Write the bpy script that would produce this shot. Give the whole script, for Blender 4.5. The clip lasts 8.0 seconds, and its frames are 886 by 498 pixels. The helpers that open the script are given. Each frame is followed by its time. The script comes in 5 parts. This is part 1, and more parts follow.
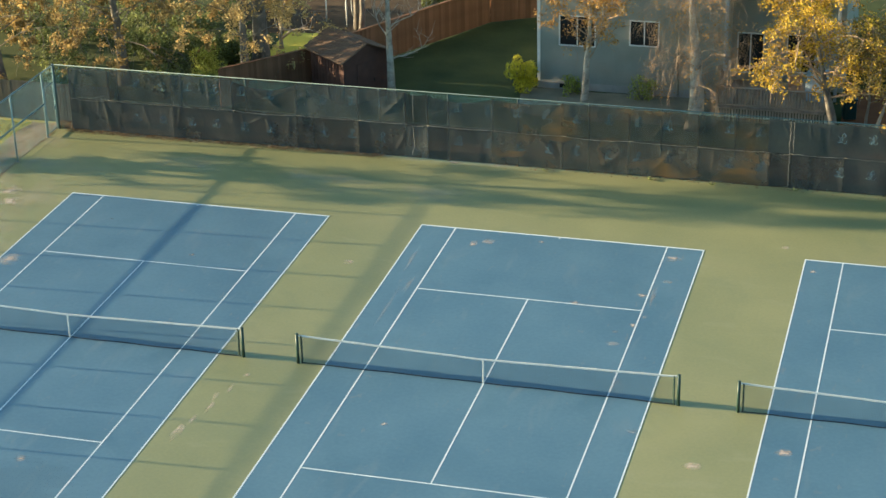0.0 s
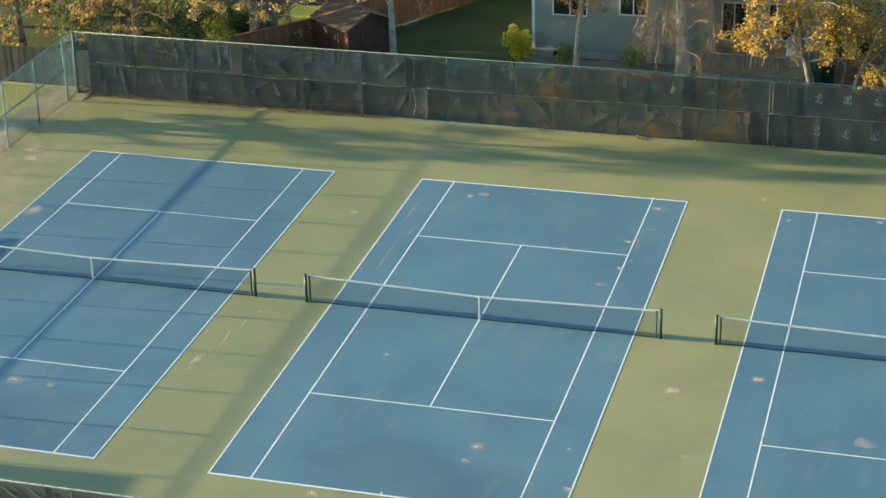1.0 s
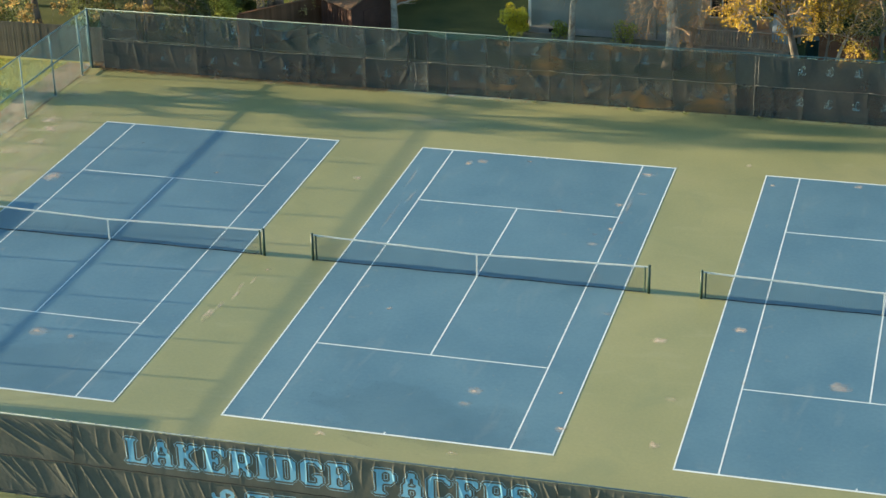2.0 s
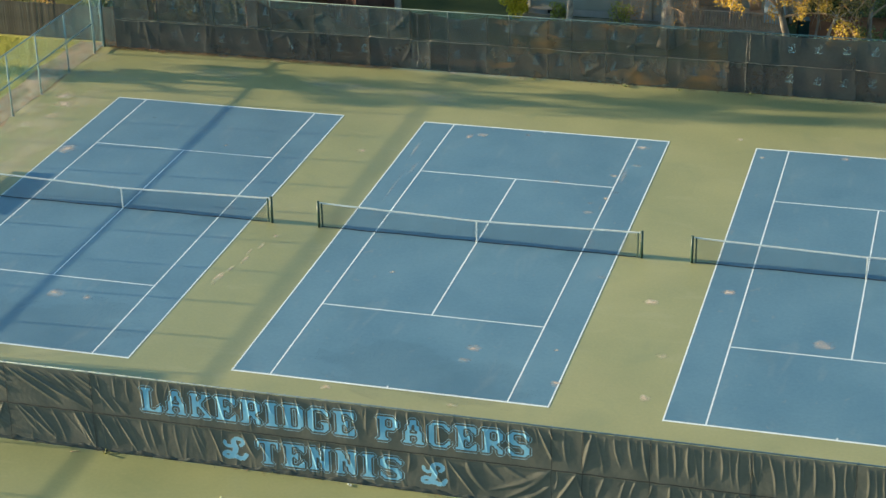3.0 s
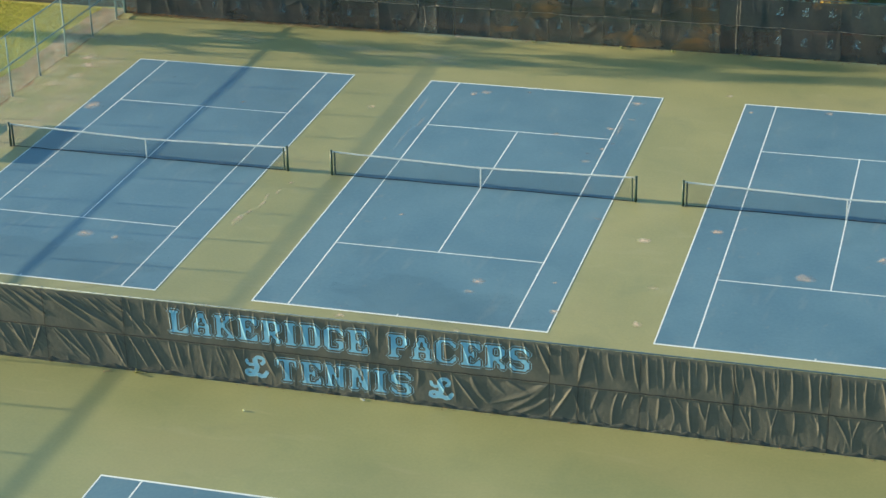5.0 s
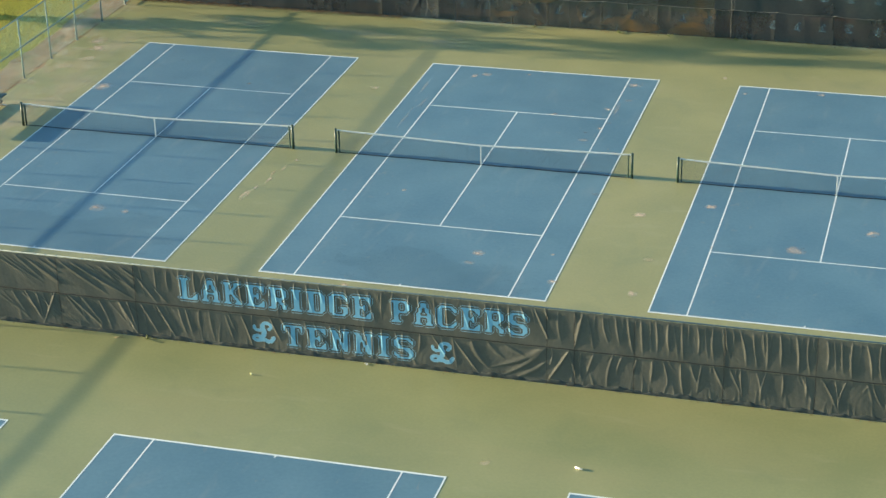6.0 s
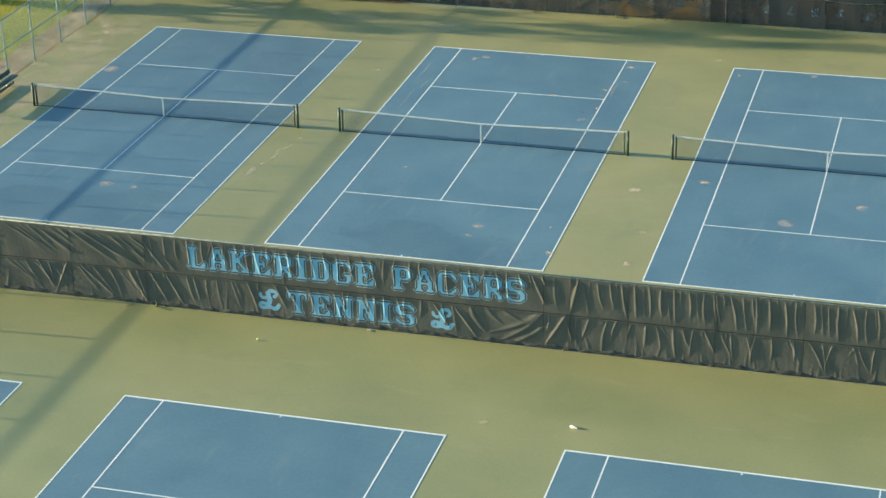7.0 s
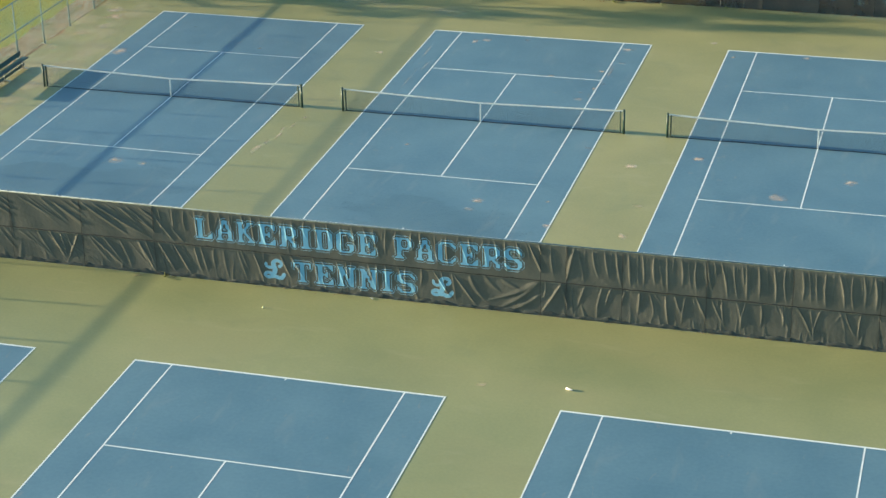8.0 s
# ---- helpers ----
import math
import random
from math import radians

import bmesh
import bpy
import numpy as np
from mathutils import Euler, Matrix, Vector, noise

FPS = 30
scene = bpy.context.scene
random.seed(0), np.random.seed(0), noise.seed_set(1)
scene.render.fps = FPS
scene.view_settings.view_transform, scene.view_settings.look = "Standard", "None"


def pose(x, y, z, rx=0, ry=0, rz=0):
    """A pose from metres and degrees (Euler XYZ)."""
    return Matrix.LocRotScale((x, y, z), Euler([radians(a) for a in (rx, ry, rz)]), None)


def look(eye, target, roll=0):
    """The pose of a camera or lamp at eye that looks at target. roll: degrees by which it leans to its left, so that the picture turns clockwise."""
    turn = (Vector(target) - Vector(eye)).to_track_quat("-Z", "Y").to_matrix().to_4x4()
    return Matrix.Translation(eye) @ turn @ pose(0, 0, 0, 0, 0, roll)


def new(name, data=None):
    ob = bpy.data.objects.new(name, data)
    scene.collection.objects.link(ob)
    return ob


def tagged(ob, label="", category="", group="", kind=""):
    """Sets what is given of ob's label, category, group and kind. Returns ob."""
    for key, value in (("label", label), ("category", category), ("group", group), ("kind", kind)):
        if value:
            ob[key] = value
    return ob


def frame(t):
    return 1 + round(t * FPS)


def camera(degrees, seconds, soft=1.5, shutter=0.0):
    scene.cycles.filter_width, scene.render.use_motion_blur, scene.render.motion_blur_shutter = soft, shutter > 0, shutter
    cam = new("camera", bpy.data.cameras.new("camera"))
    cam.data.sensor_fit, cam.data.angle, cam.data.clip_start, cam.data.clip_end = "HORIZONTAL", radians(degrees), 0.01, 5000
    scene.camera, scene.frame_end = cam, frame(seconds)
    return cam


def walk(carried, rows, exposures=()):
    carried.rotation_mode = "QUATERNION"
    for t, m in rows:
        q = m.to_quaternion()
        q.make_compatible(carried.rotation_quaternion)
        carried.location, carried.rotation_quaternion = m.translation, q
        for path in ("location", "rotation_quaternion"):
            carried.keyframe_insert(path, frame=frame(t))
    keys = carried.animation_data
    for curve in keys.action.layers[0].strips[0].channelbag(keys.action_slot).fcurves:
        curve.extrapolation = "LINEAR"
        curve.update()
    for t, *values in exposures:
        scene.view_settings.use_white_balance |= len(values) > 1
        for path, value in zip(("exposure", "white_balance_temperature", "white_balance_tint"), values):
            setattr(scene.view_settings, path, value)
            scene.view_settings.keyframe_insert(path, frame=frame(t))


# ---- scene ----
cam = camera(25.74, 8.0, soft=1.5)
ROWS = [
    (0.0, 14.15, -54.04, 30.54, 65.32, 1.27, 15.34),
    (0.5, 14.92, -56.63, 30.68, 65.30, 1.27, 15.37),
    (1.0, 15.57, -58.86, 30.79, 65.27, 1.27, 15.38),
    (1.5, 16.10, -60.85, 30.94, 65.23, 1.27, 15.34),
    (3.0, 17.51, -65.58, 31.22, 65.11, 1.22, 15.49),
    (3.5, 17.86, -66.89, 31.25, 65.08, 1.22, 15.51),
    (4.0, 18.16, -68.14, 31.22, 65.08, 1.21, 15.52),
    (4.5, 18.49, -69.36, 31.21, 65.07, 1.25, 15.57),
    (6.0, 19.49, -72.89, 31.13, 65.12, 1.21, 15.69),
    (6.5, 19.90, -74.05, 31.09, 65.14, 1.24, 15.76),
    (7.0, 20.23, -75.17, 30.98, 65.19, 1.23, 15.78),
    (7.5, 20.59, -76.27, 30.96, 65.18, 1.22, 15.82),
    (8.0, 20.95, -77.39, 30.90, 65.19, 1.24, 15.86),
]
walk(cam, [(t, pose(x, y, z, rx, ry, rz)) for t, x, y, z, rx, ry, rz in ROWS],
     exposures=((0.0, 2.0, 5540, 4), (8.0, 2.0, 5540, 4)))

# ---- world and sun: a low evening sun shining along the baselines ----
SUN_EL, SUN_SLOPE = 9.35, 0.06
sun_dir = Vector((math.cos(radians(SUN_EL)), math.cos(radians(SUN_EL)) * SUN_SLOPE, -math.sin(radians(SUN_EL))))
sun_data = bpy.data.lights.new("sun", "SUN")
sun_data.energy, sun_data.angle, sun_data.color = 5.0, radians(0.53), (1.0, 0.685, 0.37)
sun = new("sun", sun_data)
sun.matrix_world = look((-60, 0, 40), Vector((-60, 0, 40)) + sun_dir)

world = bpy.data.worlds.new("evening_sky")
scene.world = world
world.use_nodes = True
wn = world.node_tree
sky = wn.nodes.new("ShaderNodeTexSky")
sky.sky_type, sky.sun_disc = "NISHITA", False
sky.sun_elevation, sky.sun_rotation = radians(SUN_EL), math.atan2(-1, -SUN_SLOPE)
tint = wn.nodes.new("ShaderNodeMix")
tint.data_type, tint.blend_type = "RGBA", "MULTIPLY"
tint.inputs["Factor"].default_value, tint.inputs["B"].default_value = 1.0, (0.91, 1.02, 1.0, 1)
wn.links.new(sky.outputs["Color"], tint.inputs["A"])
wn.links.new(tint.outputs["Result"], wn.nodes["Background"].inputs["Color"])
wn.nodes["Background"].inputs["Strength"].default_value = 0.080


# ---- materials ----
def material(name, c1, c2, rough=0.8, scale=3.0, fine=60.0, bump=0.15, spec=0.3, metal=0.0, alpha=1.0, spread=0.5, random_tint=0.0,
             translucent=0.0, per_island=0.0, sheen=0.0, lift=0.02, wear=()):
    """Two colours mixed by broad and fine noise, with fine relief."""
    m = bpy.data.materials.new(name)
    m.use_nodes = True
    t = m.node_tree
    b = t.nodes["Principled BSDF"]
    co = t.nodes.new("ShaderNodeTexCoord")
    n1 = t.nodes.new("ShaderNodeTexNoise")
    n2 = t.nodes.new("ShaderNodeTexNoise")
    n1.inputs["Scale"].default_value, n1.inputs["Detail"].default_value = scale, 6
    n2.inputs["Scale"].default_value, n2.inputs["Detail"].default_value = fine, 3
    for n in (n1, n2):
        t.links.new(co.outputs["Object"], n.inputs["Vector"])
    mix = t.nodes.new("ShaderNodeMath")
    mix.operation = "MULTIPLY_ADD"
    t.links.new(n2.outputs["Fac"], mix.inputs[0])
    mix.inputs[1].default_value = 0.4
    t.links.new(n1.outputs["Fac"], mix.inputs[2])
    ramp = t.nodes.new("ShaderNodeMapRange")
    ramp.inputs["From Min"].default_value, ramp.inputs["From Max"].default_value = 0.7 - spread * 0.5, 0.7 + spread * 0.5
    t.links.new(mix.outputs[0], ramp.inputs["Value"])
    col = t.nodes.new("ShaderNodeMix")
    col.data_type = "RGBA"
    t.links.new(ramp.outputs["Result"], col.inputs["Factor"])
    col.inputs["A"].default_value, col.inputs["B"].default_value = (*c1, 1), (*c2, 1)
    out = col.outputs["Result"]
    for shade, size, lo, hi, amount, stretch in wear:
        mp = t.nodes.new("ShaderNodeMapping")
        mp.inputs["Scale"].default_value = stretch
        t.links.new(co.outputs["Object"], mp.inputs["Vector"])
        wn_ = t.nodes.new("ShaderNodeTexNoise")
        wn_.inputs["Scale"].default_value, wn_.inputs["Detail"].default_value, wn_.inputs["Distortion"].default_value = size, 7, 0.6
        t.links.new(mp.outputs["Vector"], wn_.inputs["Vector"])
        wr = t.nodes.new("ShaderNodeMapRange")
        wr.inputs["From Min"].default_value, wr.inputs["From Max"].default_value, wr.inputs["To Max"].default_value = lo, hi, amount
        t.links.new(wn_.outputs["Fac"], wr.inputs["Value"])
        wm = t.nodes.new("ShaderNodeMix")
        wm.data_type = "RGBA"
        t.links.new(wr.outputs["Result"], wm.inputs["Factor"])
        t.links.new(out, wm.inputs["A"])
        wm.inputs["B"].default_value = (*shade, 1)
        out = wm.outputs["Result"]
    if random_tint or per_island:
        rnd = t.nodes.new("ShaderNodeObjectInfo" if random_tint else "ShaderNodeNewGeometry")
        hsv = t.nodes.new("ShaderNodeHueSaturation")
        mr = t.nodes.new("ShaderNodeMapRange")
        amount = random_tint or per_island
        mr.inputs["To Min"].default_value, mr.inputs["To Max"].default_value = 1 - amount, 1 + amount
        t.links.new(rnd.outputs["Random" if random_tint else "Random Per Island"], mr.inputs["Value"])
        t.links.new(mr.outputs["Result"], hsv.inputs["Value"])
        t.links.new(out, hsv.inputs["Color"])
        out = hsv.outputs["Color"]
    t.links.new(out, b.inputs["Base Color"])
    b.inputs["Roughness"].default_value, b.inputs["Metallic"].default_value = rough, metal
    b.inputs["Specular IOR Level"].default_value = spec
    if sheen:
        b.inputs["Sheen Weight"].default_value = sheen
    if bump:
        bp = t.nodes.new("ShaderNodeBump")
        bp.inputs["Strength"].default_value, bp.inputs["Distance"].default_value = bump, lift
        t.links.new(mix.outputs[0], bp.inputs["Height"])
        t.links.new(bp.outputs["Normal"], b.inputs["Normal"])
    last = b.outputs["BSDF"]
    surf = t.nodes["Material Output"].inputs["Surface"]
    if translucent:
        tr = t.nodes.new("ShaderNodeBsdfTranslucent")
        t.links.new(out, tr.inputs["Color"])
        ms = t.nodes.new("ShaderNodeMixShader")
        ms.inputs[0].default_value = translucent
        t.links.new(last, ms.inputs[1]), t.links.new(tr.outputs[0], ms.inputs[2])
        last = ms.outputs[0]
    if alpha < 1:
        tp = t.nodes.new("ShaderNodeBsdfTransparent")
        ms = t.nodes.new("ShaderNodeMixShader")
        ms.inputs[0].default_value = alpha
        t.links.new(tp.outputs[0], ms.inputs[1]), t.links.new(last, ms.inputs[2])
        last = ms.outputs[0]
    t.links.new(last, surf)
    return m


GREEN = material("green_acrylic", (0.191, 0.217, 0.096), (0.254, 0.270, 0.122), 0.48, 0.22, 9.0, 0.08, 0.62, lift=0.004, spread=0.4,
                 wear=(((0.28, 0.26, 0.125), 0.16, 0.50, 0.74, 0.36, (0.6, 1.6, 1)), ((0.33, 0.32, 0.19), 0.9, 0.60, 0.77, 0.32, (0.5, 1.5, 1)), ((0.14, 0.18, 0.088), 0.5, 0.56, 0.75, 0.35, (1, 1, 1))))
GREEN_WORN = material("sun_worn_green_acrylic", (0.206, 0.219, 0.092), (0.274, 0.272, 0.116), 0.48, 0.22, 9.0, 0.08, 0.62, lift=0.004, spread=0.4,
                 wear=(((0.28, 0.26, 0.125), 0.16, 0.50, 0.74, 0.36, (0.6, 1.6, 1)), ((0.33, 0.32, 0.19), 0.9, 0.60, 0.77, 0.32, (0.5, 1.5, 1)), ((0.14, 0.18, 0.088), 0.5, 0.56, 0.75, 0.35, (1, 1, 1))))
BLUE = material("blue_acrylic", (0.069, 0.147, 0.208), (0.104, 0.195, 0.253), 0.47, 0.28, 7.0, 0.08, 0.60, lift=0.004, spread=0.4,
                wear=(((0.16, 0.22, 0.25), 0.8, 0.60, 0.76, 0.50, (1.6, 0.45, 1)), ((0.20, 0.21, 0.21), 3.0, 0.66, 0.76, 0.55, (1, 0.5, 1)), ((0.045, 0.115, 0.165), 0.4, 0.55, 0.75, 0.45, (1, 1, 1))))
LINE = material("white_line_paint", (0.55, 0.62, 0.63), (0.67, 0.74, 0.75), 0.7, 2.0, 30, 0.05)
GRASS = material("lawn_grass", (0.26, 0.28, 0.075), (0.43, 0.39, 0.115), 0.9, 0.3, 14, 0.5, 0.1, lift=0.04)
BLADE = material("grass_blades", (0.30, 0.34, 0.075), (0.46, 0.43, 0.11), 0.8, 0.25, 20, 0, 0.1, translucent=0.4, per_island=0.12)
# yard grass: shade over the back gardens is put into its dark colour
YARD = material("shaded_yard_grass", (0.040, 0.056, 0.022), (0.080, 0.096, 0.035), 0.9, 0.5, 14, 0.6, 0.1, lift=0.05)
DIRT = material("bare_dirt", (0.158, 0.118, 0.076), (0.33, 0.25, 0.155), 0.95, 0.9, 22, 0.8, 0.1, lift=0.04, spread=0.4,
                wear=(((0.15, 0.16, 0.065), 1.1, 0.48, 0.62, 0.7, (1, 0.6, 1)), ((0.08, 0.065, 0.045), 2.5, 0.54, 0.66, 0.7, (1, 1, 1)), ((0.44, 0.36, 0.25), 0.7, 0.52, 0.7, 0.6, (1, 0.5, 1))))
MULCH = material("dark_mulch", (0.05, 0.038, 0.025), (0.12, 0.085, 0.05), 0.95, 1.5, 25, 0.7, 0.1, lift=0.04)
BED = material("planting_bed_soil", (0.17, 0.155, 0.11), (0.32, 0.28, 0.19), 0.95, 0.8, 20, 0.7, 0.1, lift=0.04)
# no sun reaches this bank, so sunlight is put into the grass colour
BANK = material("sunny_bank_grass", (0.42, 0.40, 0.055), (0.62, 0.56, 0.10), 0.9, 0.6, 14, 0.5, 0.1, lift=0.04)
# lawn under the garden trees, their shade painted in as a darker green
GARDEN = material("shaded_garden_grass", (0.05, 0.064, 0.024), (0.10, 0.112, 0.04), 0.9, 0.6, 14, 0.6, 0.1, lift=0.05)
ORANGE_DIRT = material("red_bark_path", (0.16, 0.07, 0.035), (0.24, 0.11, 0.05), 0.95, 1.0, 25, 0.6, 0.1)
GALV = material("galvanised_steel", (0.10, 0.155, 0.155), (0.17, 0.235, 0.23), 0.75, 3, 40, 0.05, 0.15)
PALE_RAIL = material("pale_galvanised_rail", (0.125, 0.168, 0.180), (0.195, 0.252, 0.266), 0.65, 3, 40, 0.05, 0.2)
DARK_STEEL = material("dull_dark_steel", (0.055, 0.08, 0.08), (0.09, 0.12, 0.12), 0.8, 3, 40, 0.05, 0.1)
BLUE_STEEL = material("blue_grey_steel", (0.17, 0.255, 0.265), (0.26, 0.355, 0.365), 0.7, 3, 40, 0.05, 0.2)
GREEN_VINYL = material("green_vinyl_wire", (0.34, 0.54, 0.53), (0.42, 0.62, 0.60), 0.5, 3, 40, 0.0, 0.4)
FABRIC = material("black_windscreen_fabric", (0.077, 0.085, 0.077), (0.111, 0.116, 0.102), 0.82, 1.2, 14, 0.35, 0.16, lift=0.012)
FABRIC_OLD = material("faded_windscreen_fabric", (0.035, 0.046, 0.050), (0.072, 0.082, 0.080), 0.65, 0.6, 8, 0.1, 0.2, alpha=0.78, spread=0.6, lift=0.01, random_tint=0.34)
# old cloth with a golden backlit glow painted into it as patches
FABRIC_TAN = material("gold_glow_windscreen_fabric", (0.036, 0.045, 0.046), (0.074, 0.080, 0.069), 0.65, 0.6, 8, 0.1, 0.2, alpha=0.80, spread=0.6, lift=0.01, random_tint=0.25,
                      wear=(((0.20, 0.115, 0.035), 0.55, 0.52, 0.72, 0.75, (1, 1, 1.6)),))
FABRIC_DARK = material("dark_windscreen_fabric", (0.024, 0.033, 0.037), (0.052, 0.061, 0.062), 0.65, 0.6, 8, 0.1, 0.2, alpha=0.86, spread=0.6, lift=0.01, random_tint=0.25)
HEM = material("dark_hem_fabric", (0.036, 0.046, 0.047), (0.062, 0.073, 0.071), 0.85, 2.0, 20, 0.3, 0.1, lift=0.01)
WEBBING_SHADE = material("black_webbing_and_shade", (0.014, 0.018, 0.020), (0.026, 0.031, 0.033), 0.7, 3, 40, 0.1, 0.2)
ROPE = material("pale_hem_rope", (0.09, 0.095, 0.085), (0.29, 0.285, 0.255), 0.8, 1.5, 40, 0.1)
PRINT = material("light_blue_print", (0.145, 0.35, 0.54), (0.20, 0.42, 0.61), 0.5, 2, 30, 0.1, 0.4)
PRINT_EDGE = material("pale_blue_print", (0.22, 0.38, 0.50), (0.30, 0.45, 0.56), 0.5, 2, 30, 0.1, 0.4)
PRINT_OLD = material("faded_blue_print", (0.05, 0.11, 0.15), (0.11, 0.20, 0.26), 0.6, 5.0, 30, 0.1, 0.3, alpha=0.52)
PRINT_NEWER = material("less_faded_blue_print", (0.12, 0.22, 0.28), (0.20, 0.33, 0.40), 0.6, 9.0, 30, 0.1, 0.3, alpha=0.46, spread=0.3)
POST = material("dark_green_post_paint", (0.018, 0.045, 0.035), (0.03, 0.07, 0.055), 0.45, 4, 40, 0.05, 0.4)
NET = material("black_net_cord", (0.055, 0.072, 0.078), (0.085, 0.105, 0.112), 0.8, 5, 60, 0.0)
TIE = material("grey_cable_tie", (0.25, 0.27, 0.26), (0.35, 0.37, 0.36), 0.6, 4, 40, 0.0)
TAPE = material("white_net_tape", (0.46, 0.51, 0.51), (0.62, 0.67, 0.66), 0.8, 4, 40, 0.1)
BENCH = material("dark_green_bench_paint", (0.02, 0.055, 0.06), (0.035, 0.085, 0.09), 0.45, 3, 30, 0.1, 0.4)
BENCH_FOOT = material("galvanised_bench_leg", (0.45, 0.47, 0.46), (0.6, 0.62, 0.6), 0.4, 4, 40, 0.0, 0.5, 0.6)
BALL = material("tennis_ball_felt", (0.66, 0.69, 0.34), (0.76, 0.78, 0.44), 0.95, 20, 200, 0.2)
CEDAR = material("red_brown_fence_board", (0.16, 0.084, 0.046), (0.25, 0.132, 0.070), 0.8, 1.5, 18, 0.3, 0.2, random_tint=0.22)
GREYWOOD = material("weathered_grey_board", (0.068, 0.066, 0.056), (0.122, 0.112, 0.094), 0.85, 1.5, 18, 0.3, 0.2, random_tint=0.2)
SHED = material("brown_shed_siding", (0.075, 0.042, 0.033), (0.112, 0.062, 0.048), 0.75, 2, 20, 0.2, 0.2)
SHINGLE = material("brown_shingle", (0.13, 0.090, 0.062), (0.24, 0.165, 0.11), 0.9, 2, 25, 0.4, 0.1)
SIDING = material("grey_green_siding", (0.245, 0.256, 0.218), (0.325, 0.332, 0.284), 0.75, 0.8, 20, 0.1, 0.25)
TRIM = material("white_trim", (0.66, 0.66, 0.63), (0.78, 0.78, 0.74), 0.6, 2, 30, 0.05)
POSTPAINT = material("pale_grey_paint", (0.30, 0.33, 0.33), (0.38, 0.41, 0.40), 0.6, 2, 20, 0.05)
CONCRETE = material("foundation_concrete", (0.27, 0.26, 0.24), (0.38, 0.37, 0.34), 0.9, 1.5, 25, 0.3)
DARK = material("dark_void", (0.012, 0.012, 0.012), (0.02, 0.02, 0.02), 0.9, 3, 20, 0)
DECKWOOD = material("weathered_deck_wood", (0.28, 0.22, 0.165), (0.42, 0.335, 0.245), 0.8, 2, 25, 0.2, 0.2, random_tint=0.15)
BARK = material("grey_brown_bark", (0.11, 0.10, 0.085), (0.27, 0.25, 0.21), 0.95, 1.8, 16, 0.8, 0.1, lift=0.05, wear=(((0.06, 0.055, 0.045), 3.0, 0.5, 0.66, 0.7, (1, 1, 0.4)),))
PALE_BARK = material("pale_birch_bark", (0.24, 0.22, 0.18), (0.50, 0.46, 0.38), 0.9, 2.2, 14, 0.6, 0.1, lift=0.04, wear=(((0.08, 0.07, 0.06), 2.6, 0.50, 0.66, 0.6, (1, 1, 1.2)), ((0.16, 0.11, 0.07), 1.2, 0.52, 0.68, 0.6, (1, 1, 0.5))))
TWIG = material("brown_twigs", (0.25, 0.175, 0.11), (0.42, 0.31, 0.20), 0.9, 3, 20, 0)
LEAF_GOLD = material("golden_leaf", (0.27, 0.197, 0.078), (0.45, 0.34, 0.125), 0.6, 0.8, 12, 0, 0.2, translucent=0.5, per_island=0.45)
# golden leaf again, brightened to carry the light on one crown
LEAF_GOLD_LIT = material("lit_gold_leaf", (0.42, 0.31, 0.13), (0.66, 0.51, 0.21), 0.6, 0.8, 12, 0, 0.2, translucent=0.5, per_island=0.4)
LEAF_YELLOW = material("yellow_leaf", (0.33, 0.215, 0.035), (0.60, 0.44, 0.05), 0.6, 1.0, 12, 0, 0.2, translucent=0.4, per_island=0.5, spread=0.4)
LEAF_ORANGE = material("orange_leaf", (0.34, 0.20, 0.06), (0.50, 0.31, 0.09), 0.6, 0.6, 12, 0, 0.2, translucent=0.35, per_island=0.4)
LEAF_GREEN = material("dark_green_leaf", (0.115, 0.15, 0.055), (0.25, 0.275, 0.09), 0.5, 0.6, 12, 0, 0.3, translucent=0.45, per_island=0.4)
LEAF_OLIVE = material("olive_brown_leaf", (0.17, 0.14, 0.05), (0.36, 0.29, 0.085), 0.6, 0.6, 12, 0, 0.2, translucent=0.4, per_island=0.5)
# lighter copy of the green leaf, with sunlight mixed into its colour
LEAF_SUNLIT = material("sunlit_green_leaf", (0.26, 0.30, 0.06), (0.46, 0.48, 0.10), 0.6, 0.6, 12, 0, 0.2, translucent=0.45, per_island=0.4)
LEAF_LIME = material("lime_leaf", (0.58, 0.515, 0.038), (0.82, 0.70, 0.076), 0.6, 0.6, 12, 0, 0.2, translucent=0.4, per_island=0.25)
LITTER = material("fallen_leaf", (0.12, 0.085, 0.05), (0.27, 0.18, 0.095), 0.8, 2.0, 20, 0, 0.1, per_island=0.4)
PLASTIC_BLUE = material("pale_blue_cover", (0.25, 0.33, 0.40), (0.33, 0.41, 0.47), 0.6, 2, 20, 0.1)
TERRACOTTA = material("tan_cushion", (0.36, 0.22, 0.13), (0.44, 0.28, 0.17), 0.8, 3, 20, 0.1)
TEAL_PLASTIC = material("dark_teal_plastic", (0.01, 0.035, 0.035), (0.02, 0.05, 0.05), 0.4, 3, 20, 0)

GLASS = bpy.data.materials.new("window_glass")
GLASS.use_nodes = True
_g = GLASS.node_tree.nodes["Principled BSDF"]
_g.inputs["Base Color"].default_value = (0.02, 0.025, 0.028, 1)
_g.inputs["Roughness"].default_value, _g.inputs["Specular IOR Level"].default_value = 0.04, 0.6


STAIN = material("worn_tan_patch", (0.62, 0.50, 0.38), (0.80, 0.68, 0.54), 0.85, 2, 20, 0.0)
_t = STAIN.node_tree
_co = _t.nodes.new("ShaderNodeTexCoord")
_info = _t.nodes.new("ShaderNodeObjectInfo")
_off = _t.nodes.new("ShaderNodeVectorMath")
_off.operation = "MULTIPLY_ADD"
_off.inputs[1].default_value = (1, 1, 1)
